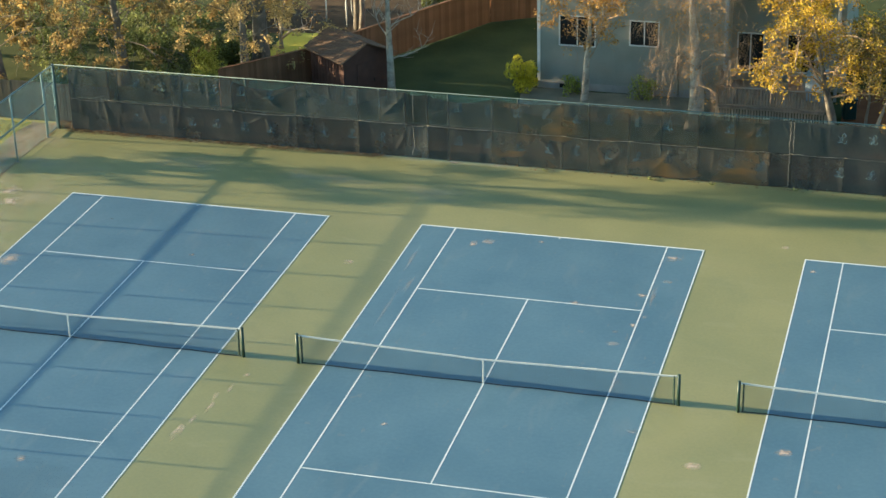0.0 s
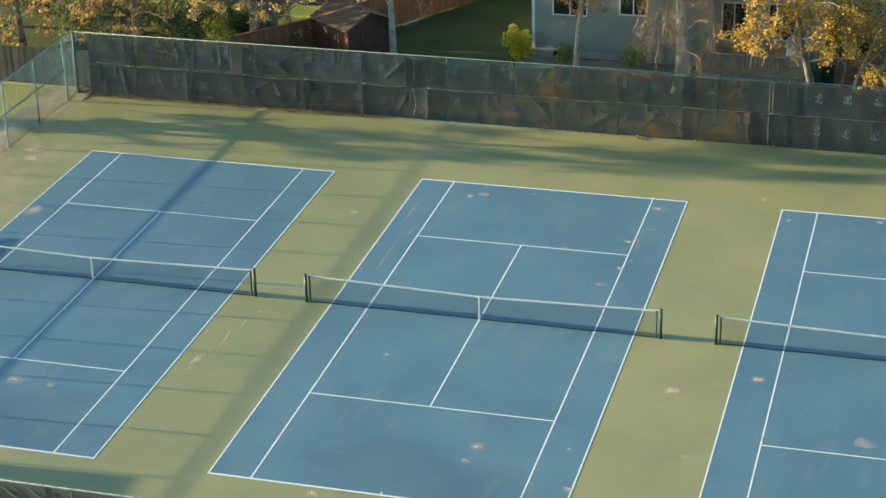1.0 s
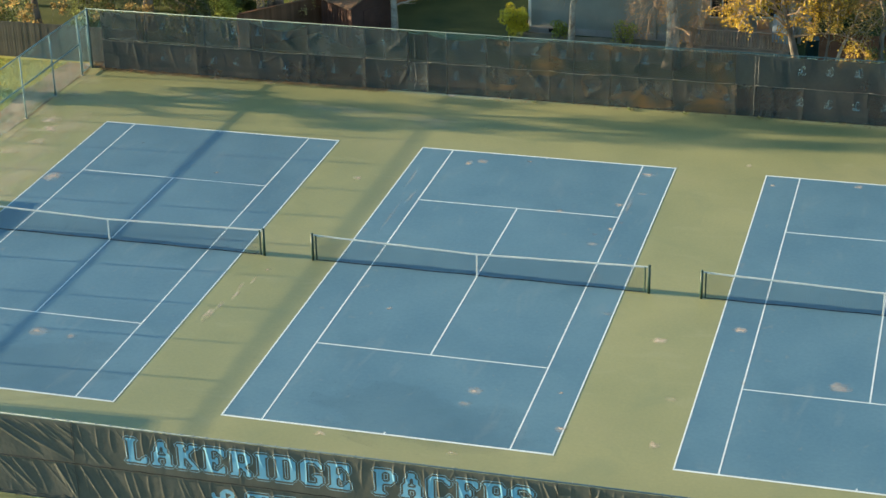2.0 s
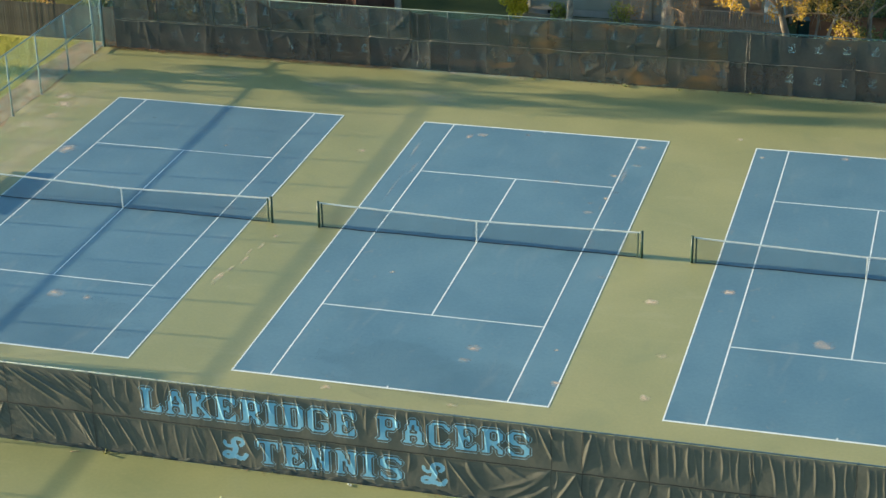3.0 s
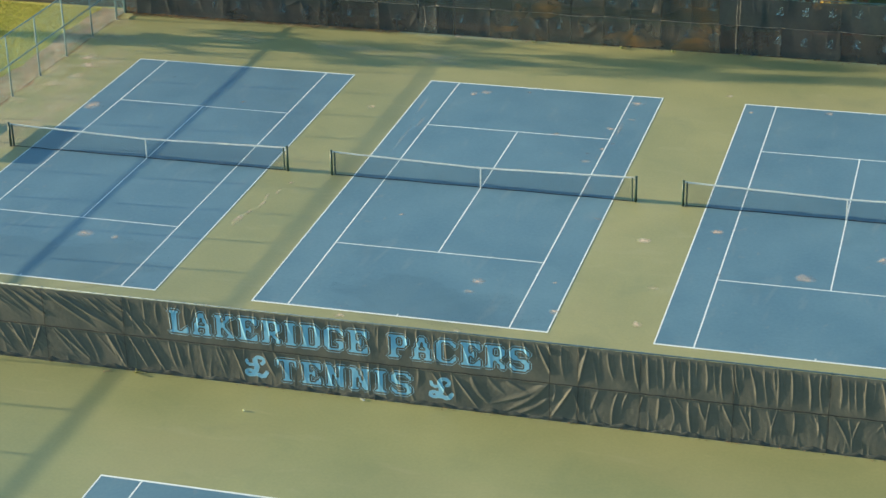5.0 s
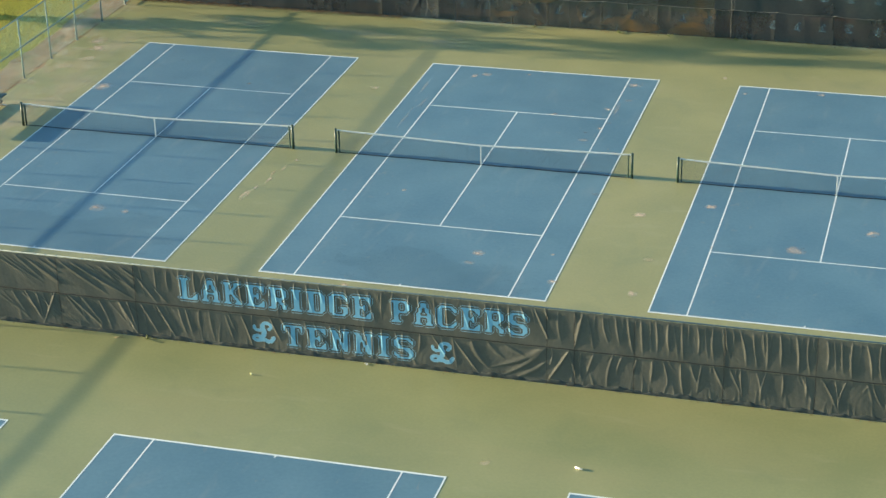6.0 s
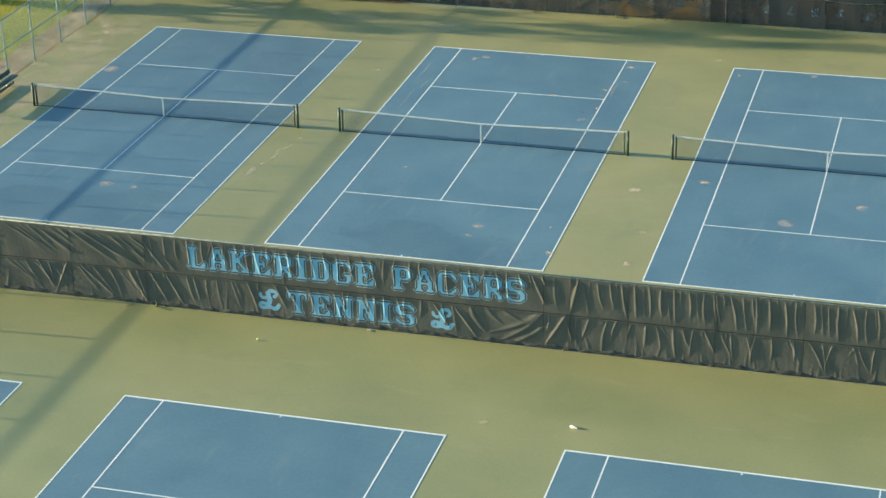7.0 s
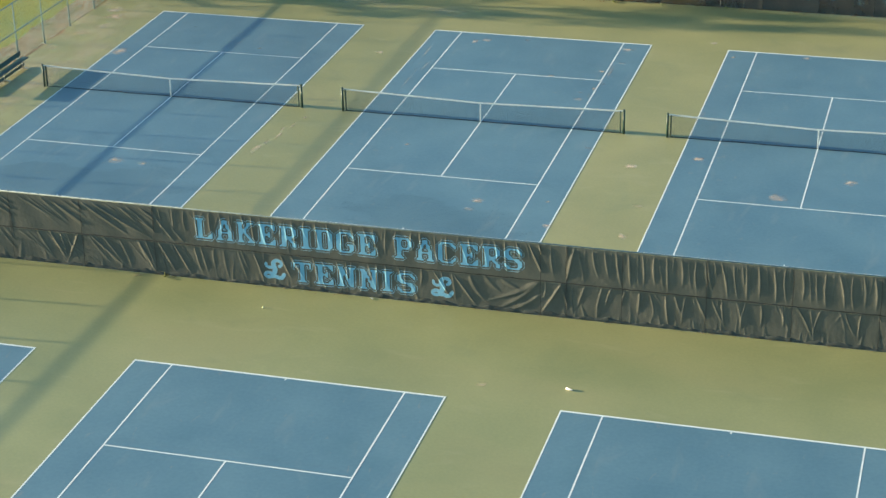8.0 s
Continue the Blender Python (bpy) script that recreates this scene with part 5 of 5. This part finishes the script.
# ---- trees and shrubs ----
def tree(name, at, height, r0, label, bark, leaf=None, leaves=0, leaf_size=0.11, seed=1, lean=(0, 0), first=0.3, limbs=9, spread_a=0.9, droop=0.0, levels=3, twig=None, crown_r=None, thin=1.0, clump=9, wobble=0.06, tight=1.0):
    rng = random.Random(seed)
    t = thing(name, (at[0], at[1], at[2] if len(at) > 2 else -0.06), label, "tree")
    tv, tf = [], []
    tips = []
    crown_r = crown_r or height * 0.33
    pts, p, d = [], Vector((0, 0, 0)), Vector((lean[0], lean[1], 1)).normalized()
    n = 10
    for i in range(n + 1):
        pts.append(p.copy())
        d = (d + Vector((rng.gauss(0, wobble), rng.gauss(0, wobble), 0.03))).normalized()
        p = p + d * height * 0.8 / n
    radii = [r0 * (1.25 if i == 0 else 1.0) * (1 - 0.88 * i / n) for i in range(n + 1)]
    tube_into(tv, tf, pts, radii, 10)

    def grow(p, d, ln, r, level, bv, bf):
        q, seg = [p.copy()], 5
        for i in range(seg):
            d = (d + Vector((rng.gauss(0, 0.16), rng.gauss(0, 0.16), rng.gauss(0.05, 0.12) - droop * (level + 0.3) * 0.35))).normalized()
            p = p + d * ln / seg
            q.append(p.copy())
            if level >= 2 or (level == 1 and i > 2):
                tips.append(p.copy())
        tube_into(bv, bf, q, [r * (1 - 0.8 * i / seg) + 0.002 for i in range(seg + 1)], 6 if level == 1 else 4, cap=False)
        if level < levels:
            for k in range(4 if level == 1 else 3):
                s = rng.uniform(0.3, 1.0)
                b = q[min(seg, int(s * seg))]
                side = Vector((rng.gauss(0, 1), rng.gauss(0, 1), rng.gauss(0.1, 0.5)))
                nd = (d * 0.7 + side.normalized() * 0.8).normalized()
                grow(b, nd, ln * rng.uniform(0.45, 0.65), r * 0.5, level + 1, bv, bf)

    for i in range(limbs):
        s = first + (1 - first) * (i + rng.random()) / limbs
        k = min(n - 1, int(s * n))
        b = pts[k].lerp(pts[k + 1], s * n - k)
        a = i * 2.4 + rng.uniform(-0.4, 0.4)
        up = rng.uniform(0.35, 0.8)
        dd = Vector((math.cos(a) * spread_a, math.sin(a) * spread_a, up)).normalized()
        bv, bf = [], []
        grow(b, dd, crown_r * rng.uniform(0.75, 1.15) * (1.15 - 0.5 * s), max(0.02, radii[k] * 0.55) * thin, 1, bv, bf)
        obj_from("limb", bv, bf, twig or bark, t, smooth=True)
    obj_from("trunk", tv, tf, bark, t, smooth=True)
    if leaves:
        v, f = [], []
        clumps = [rng.choice(tips) for _ in range(max(1, leaves // clump))]
        for c in clumps:
            for _ in range(clump):
                w = 0.17 * (clump / 9) ** 0.33 * tight
                p = c + Vector((rng.gauss(0, w), rng.gauss(0, w), rng.gauss(-0.05, w * 0.8)))
                a = Vector((rng.gauss(0, 1), rng.gauss(0, 1), rng.gauss(0, 0.7))).normalized()
                b = a.cross(Vector((rng.gauss(0, 1), rng.gauss(0, 1), rng.gauss(0, 1)))).normalized()
                s = leaf_size * rng.uniform(0.6, 1.3)
                m = a.cross(b) * s * 0.18
                k = len(v)
                v += [tuple(p - a * s * 0.6), tuple(p + b * s * 0.42 + m), tuple(p + a * s * 0.6), tuple(p - b * s * 0.42 + m)]
                f += [(k, k + 1, k + 2), (k, k + 2, k + 3)]
        tagged(obj_from("crown", v, f, leaf, t), kind="stuff")
    return t


def shrub(at, rx, ry, h, mat, label, n=900, size=0.08, seed=1, low=0.12):
    rng = random.Random(seed)
    t = thing("shrub", (*at, -0.06), label, "shrub")
    v, f = [], []
    for i in range(7):
        a = rng.uniform(0, 6.28)
        sv, sf = [], []
        tube_into(sv, sf, [(0, 0, 0), (rx * 0.4 * math.cos(a), ry * 0.4 * math.sin(a), h * 0.45), (rx * 0.75 * math.cos(a), ry * 0.75 * math.sin(a), h * 0.8)], [0.02, 0.013, 0.005], 5, cap=False)
        obj_from("stem", sv, sf, BARK, t)
    lumps = [Vector((rng.uniform(-0.7, 0.7) * rx, rng.uniform(-0.7, 0.7) * ry, rng.uniform(low, 0.85) * h)) for _ in range(26)]
    for i in range(n):
        c = rng.choice(lumps)
        w = Vector((rng.gauss(0, 1), rng.gauss(0, 1), rng.gauss(0.2, 1))).normalized() * rng.uniform(0.6, 1.05) * 0.34 * min(rx, h)
        p = c + w
        p.z = max(0.03, p.z)
        a = (w.normalized() + Vector((rng.gauss(0, 0.6), rng.gauss(0, 0.6), rng.gauss(0, 0.6)))).normalized()
        b = a.cross(Vector((rng.gauss(0, 1), rng.gauss(0, 1), rng.gauss(0, 1)))).normalized()
        s = size * rng.uniform(0.6, 1.3)
        k = len(v)
        v += [tuple(p - a * s * 0.5), tuple(p + b * s * 0.4), tuple(p + a * s * 0.6), tuple(p - b * s * 0.4)]
        f.append((k, k + 1, k + 2, k + 3))
    tagged(obj_from("foliage", v, f, mat, t), kind="stuff")
    return t


GOLD_TREE = "grey-barked tree with thinning golden autumn leaves"
tree("tree", (-23.55, 24.6), 9.5, 0.30, GOLD_TREE, BARK, LEAF_GOLD, 11000, 0.125, 11, first=0.26, limbs=24, droop=0.34, crown_r=4.6, thin=0.24, clump=34, tight=0.50)
tree("tree", (-29.0, 23.0), 8.5, 0.22, GOLD_TREE, BARK, LEAF_GOLD, 8000, 0.13, 12, first=0.25, limbs=20, droop=0.42, crown_r=4.6, thin=0.24, clump=34, tight=0.50)
tree("tree", (-34.0, 27.0), 9.5, 0.22, GOLD_TREE, BARK, LEAF_GOLD, 4500, 0.12, 22, first=0.22, limbs=16, droop=0.4, crown_r=4.4, thin=0.6, clump=18, tight=0.7)
tree("tree", (-17.4, 24.4), 9.5, 0.25, GOLD_TREE, BARK, LEAF_GOLD_LIT, 16000, 0.115, 13, first=0.32, limbs=26, droop=0.20, crown_r=4.2, thin=0.24, clump=30, tight=0.52, wobble=0.03)
tree("tree", (-18.1, 28.2), 13.0, 0.42, "stout grey tree trunk behind the board fence", BARK, LEAF_GOLD, 3000, 0.11, 14, first=0.40, limbs=10, crown_r=4.5, wobble=0.03)
tree("tree", (-18.1, 31.0), 3.4, 0.11, "small pale forked tree on a sunny bank", PALE_BARK, LEAF_ORANGE, 500, 0.09, 15, first=0.15, limbs=5, crown_r=2.4, spread_a=0.6, wobble=0.15, thin=1.5)
tree("tree", (-10.6, 24.9), 10.0, 0.20, "slender pale leafless tree beside the shed", PALE_BARK, None, 0, 0.1, 16, first=0.2, limbs=10, crown_r=2.3, levels=3, thin=0.45, wobble=0.012)
tree("tree", (-1.75, 25.0), 8.0, 0.20, "leaning birch with a few orange leaves", PALE_BARK, LEAF_ORANGE, 3200, 0.095, 17, lean=(0.16, 0.02), first=0.38, limbs=13, crown_r=3.2, clump=14, tight=0.7, twig=TWIG, thin=0.5, wobble=0.09)
tree("tree", (3.25, 24.4), 8.5, 0.40, "nearly bare weeping tree with drooping reddish twigs", PALE_BARK, LEAF_ORANGE, 900, 0.085, 18, first=0.26, limbs=58, droop=0.36, crown_r=2.9, twig=TWIG, levels=4, thin=0.09, wobble=0.05)
tree("tree", (9.2, 23.8), 8.0, 0.22, "tree full of bright yellow autumn leaves", BARK, LEAF_YELLOW, 9500, 0.10, 19, first=0.31, limbs=20, droop=0.22, crown_r=3.5, clump=22, tight=0.66, twig=TWIG, thin=0.7)
tree("tree", (10.45, 24.0), 5.5, 0.09, "thin tree with olive brown and yellow leaves", BARK, LEAF_OLIVE, 3000, 0.085, 20, lean=(-0.05, 0), first=0.40, limbs=9, crown_r=2.4, thin=0.5)
tree("tree", (10.75, 23.9), 6.5, 0.10, "thin leaning tree with olive green leaves", PALE_BARK, LEAF_OLIVE, 3600, 0.085, 24, lean=(0.22, 0), first=0.38, limbs=11, crown_r=2.8, thin=0.5)
tree("tree", (13.0, 25.0), 8.0, 0.15, "tree with sparse yellow and brown leaves", BARK, LEAF_ORANGE, 3000, 0.095, 25, first=0.3, limbs=14, droop=0.2, crown_r=3.4, clump=16, tight=0.7, twig=TWIG)
tree("tree", (-21.5, 35.0), 12.0, 0.3, GOLD_TREE, BARK, LEAF_ORANGE, 5500, 0.13, 21, first=0.25, limbs=12, crown_r=4.5)
# park trees beyond the lawn, whose long shadows reach the courts
PARK = "park tree with thinning autumn leaves beyond the lawn"
for x, y, h, r, n, s in ((-33.0, 14.1, 10.5, 2.1, 1900, 31), (-42.0, 13.2, 12.0, 2.0, 1500, 33)):
    tree("tree", (x, y), h, 0.24, PARK, BARK, LEAF_GOLD, n, 0.2, s, first=0.2, limbs=15, crown_r=r, droop=0.2, clump=34, wobble=0.03)

shrub((-5.2, 27.6), 0.72, 0.55, 1.75, LEAF_LIME, "lime-yellow shrub beside the corner of the house", 4200, 0.075, 1, low=0.10)
shrub((-2.9, 27.5), 0.5, 0.45, 0.9, LEAF_SUNLIT, "low green shrub against the house", 900, 0.08, 2)
shrub((0.4, 27.4), 0.7, 0.5, 1.1, LEAF_SUNLIT, "low green shrub against the house", 1100, 0.08, 3)
for i, (x, y, rx, h) in enumerate(((-22.5, 27.5, 1.4, 2.2), (-27.5, 26.5, 1.6, 1.8), (-31.5, 23.0, 1.6, 1.6), (-25.5, 30.5, 1.8, 1.1), (-20.0, 30.5, 1.3, 0.8), (-23.5, 32.5, 1.8, 1.1), (-28.5, 29.5, 1.9, 1.1), (-32.5, 31.5, 2.0, 1.2), (-21.5, 24.0, 1.2, 1.4), (-26.0, 22.8, 1.1, 1.2))):
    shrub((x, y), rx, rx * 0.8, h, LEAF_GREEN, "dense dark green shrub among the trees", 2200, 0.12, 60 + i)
for x_, y_ in ((11.2, 32.5), (13.2, 31.0), (9.9, 34.5), (14.6, 33.0)):
    shrub((x_, y_), 1.5, 1.2, 2.6, LEAF_GREEN, "tall dark shrub behind the bark path", 2200, 0.12, int(x_ * 7))
shrub((-18.9, 24.2), 0.9, 0.8, 1.45, LEAF_SUNLIT, "yellow-green shrub under the trees, leaf colour lightened for sunlight", 2600, 0.09, 90)
shrub((-20.3, 26.2), 0.9, 0.8, 1.6, LEAF_SUNLIT, "yellow-green shrub under the trees, leaf colour lightened for sunlight", 2200, 0.09, 91)
shrub((12.9, 25.4), 0.8, 0.6, 1.3, LEAF_GREEN, "dark shrub beside the bark path", 1200, 0.09, 80)

tagged(sheet("ground_garden", -48, -14.5, 22.3, 60, -0.050, GARDEN, wob=0.8), "green grass under the garden trees, darkened for their shade", "ground", kind="structure")
tagged(sheet("ground_soil", -21.0, -12.5, 33.2, 46.0, -0.047, MULCH, wob=0.5), "dark bare soil under the garden trees", "ground", kind="structure")
tagged(sheet("ground_bank", -18.6, -15.2, 29.2, 33.6, -0.044, BANK, wob=0.5), "small patch of lime grass behind the shed, brightened as if sunlit", "ground", kind="structure")
for i, (x, y, rx, h, m) in enumerate(((-19.6, 28.6, 0.9, 1.4, LEAF_GREEN), (-21.8, 30.0, 1.2, 0.8, LEAF_GREEN), (-24.0, 28.2, 1.2, 1.5, LEAF_GREEN), (-26.5, 34.0, 1.8, 2.2, LEAF_GREEN),
                                       (-30.0, 34.5, 1.8, 2.4, LEAF_GREEN), (-22.0, 36.5, 1.8, 2.4, LEAF_GREEN), (-12.0, 37.2, 0.7, 1.3, LEAF_GREEN))):
    shrub((x, y), rx, rx * 0.85, h, m, "lime-green shrub in the garden" if m is LEAF_LIME else "dense dark green shrub among the trees", 2000, 0.12, 130 + i)
tree("tree", (-14.6, 33.2), 9.0, 0.17, "bare brown tree trunk behind the board fence", BARK, LEAF_ORANGE, 1500, 0.12, 41, first=0.3, limbs=9, crown_r=2.8, thin=0.6)
tree("tree", (-15.3, 34.6), 9.5, 0.2, "bare brown tree trunk behind the board fence", BARK, LEAF_ORANGE, 1500, 0.12, 42, first=0.3, limbs=9, crown_r=2.8, thin=0.6)
swing = thing("swing_frame", (-16.1, 35.0, -0.06), "white pipe swing frame with a hanging rope in the garden", "swing", turn=-20)
tube("beam", [(-1.3, 0, 1.55), (1.3, 0, 1.55)], 0.04, TRIM, swing)
for sx in (-1.2, 0.1, 1.2):
    tube("leg", [(sx, 0, 0), (sx, 0, 1.55)], 0.035, TRIM, swing)
tube("rope", [(0.45, 0, 1.53), (0.5, -0.05, 0.9), (0.62, -0.06, 0.55), (0.74, -0.04, 0.9), (0.78, 0, 1.53)], 0.022, TAPE, swing)

# furniture under covers on the deck
for x, y, w, h, turn in ((8.15, 27.3, 0.5, 1.4, -12),):
    c = thing("covered_grill", (x, y, 0.59), "garden grill under a pale blue cover on the deck", "grill", "covered furniture on the deck", turn=turn)
    bm = boxed(-w, w, -0.32, 0.32, 0.0, h, bevel=0.06)
    for q in bm.verts:
        s = 1.0 - 0.16 * q.co.z / h
        q.co.x, q.co.y = q.co.x * s + 0.02 * math.sin(q.co.z * 9), q.co.y * s
    part("cover", bm, PLASTIC_BLUE, c, "pale blue cloth cover")
    for sx in (-1, 1):
        tube("leg", [(sx * (w - 0.1), 0, 0.0), (sx * (w - 0.1), 0, 0.08)], 0.03, DARK, c)
seat = thing("outdoor_chair", (7.25, 27.4, 0.59), "tan cushioned chair on the wooden deck", "chair", turn=20)
part("seat", boxed(-0.3, 0.3, -0.3, 0.3, 0.32, 0.45, bevel=0.04), TERRACOTTA, seat)
part("backrest", boxed(-0.3, 0.3, 0.24, 0.34, 0.45, 0.95, bevel=0.04), TERRACOTTA, seat)
for sx in (-0.26, 0.26):
    for sy in (-0.26, 0.28):
        part("leg", boxed(sx - 0.025, sx + 0.025, sy - 0.025, sy + 0.025, 0.0, 0.33), DECKWOOD, seat)

# loose things by the house
bin_ = thing("wheeled_bin", (9.6, 27.0, -0.05), "dark teal plastic bin beside the path", "bin", turn=12)
part("bin_body", boxed(-0.28, 0.28, -0.3, 0.3, 0.06, 0.95, bevel=0.04), TEAL_PLASTIC, bin_)
part("lid", boxed(-0.31, 0.31, -0.34, 0.33, 0.95, 1.02, bevel=0.02), TEAL_PLASTIC, bin_)

# sunlit grass blades on the lawn beyond the side fence
rng = random.Random(77)
v, f = [], []
for i in range(110000):
    x, y = rng.uniform(-37, -25.3), rng.uniform(-3, 19.1)
    if noise.noise(Vector((x * 0.5, y * 0.5, 2.0))) + (x + 25.5) * -0.25 < rng.uniform(-0.9, 0.0):
        continue
    a, h, w = rng.uniform(0, 6.28), rng.uniform(0.03, 0.08), 0.022
    k = len(v)
    dx, dy = math.cos(a) * w, math.sin(a) * w
    v += [(x - dx, y - dy, -0.06), (x + dx, y + dy, -0.06), (x + rng.gauss(0, 0.03), y + rng.gauss(0, 0.03), -0.06 + h)]
    f.append((k, k + 1, k + 2))
tagged(obj_from("grass", v, f, BLADE), "short sunlit lawn grass, partly yellowed", "grass", kind="stuff")

# fallen leaves blown against the foot of the back fence, and a few weeds
rng = random.Random(91)
v, f = [], []
for i in range(2100):
    x = rng.uniform(-23.6, -9.0) if i < 1800 else rng.uniform(-4.0, 20.0)
    y = BACK_Y - 0.02 - abs(rng.gauss(0, 0.16))
    if i % 5 == 0:
        x, y = rng.uniform(-24.3, -22.9), BACK_Y + 0.55 + rng.gauss(0, 0.25)
    s, a = rng.uniform(0.03, 0.07), rng.uniform(0, 6.28)
    k = len(v)
    c, d = math.cos(a) * s, math.sin(a) * s
    z = 0.006 + rng.uniform(0, 0.05)
    v += [(x - c, y - d, z), (x + d * 0.6, y - c * 0.6, z + 0.02), (x + c, y + d, z + rng.uniform(0, 0.03)), (x - d * 0.6, y + c * 0.6, z + 0.01)]
    f.append((k, k + 1, k + 2, k + 3))
tagged(obj_from("fallen_leaves", v, f, LITTER), "brown fallen leaves along the foot of the fence", "leaf litter", kind="stuff")
for i, (x, y) in enumerate(((-2.0, 18.25), (2.4, 18.2), (4.9, 18.2), (8.2, 18.3), (-7.35, -17.98))):
    w = thing("weed", (x, y, 0.0), "small yellow-green weed at the foot of the fence", "weed", "weeds along the fences")
    v, f = [], []
    for k in range(16):
        a, ln = rng.uniform(0, 6.28), rng.uniform(0.06, 0.2)
        b = len(v)
        dx, dy = math.cos(a), math.sin(a)
        v += [(-dy * 0.012, dx * 0.012, 0), (dy * 0.012, -dx * 0.012, 0), (dx * ln * 0.6 + dy * 0.014, dy * ln * 0.6 - dx * 0.014, ln * 0.6), (dx * ln, dy * ln, ln * 0.5)]
        f.append((b, b + 1, b + 2, b + 3))
    obj_from("tuft", v, f, LEAF_GREEN, w)

v, f = [], []
for i in range(260):
    x, y = rng.uniform(-24, 23), FRONT_Y - 0.05 - abs(rng.gauss(0, 0.07))
    s, a, k = rng.uniform(0.015, 0.04), rng.uniform(0, 6.28), len(v)
    c, d = math.cos(a) * s, math.sin(a) * s
    v += [(x - c, y - d, 0.006), (x + d * 0.6, y - c * 0.6, 0.02), (x + c, y + d, 0.012), (x - d * 0.6, y + c * 0.6, 0.01)]
    f.append((k, k + 1, k + 2, k + 3))
tagged(obj_from("fallen_leaves", v, f, LITTER), "thin line of dry leaves below the lettered windscreen", "leaf litter", kind="stuff")
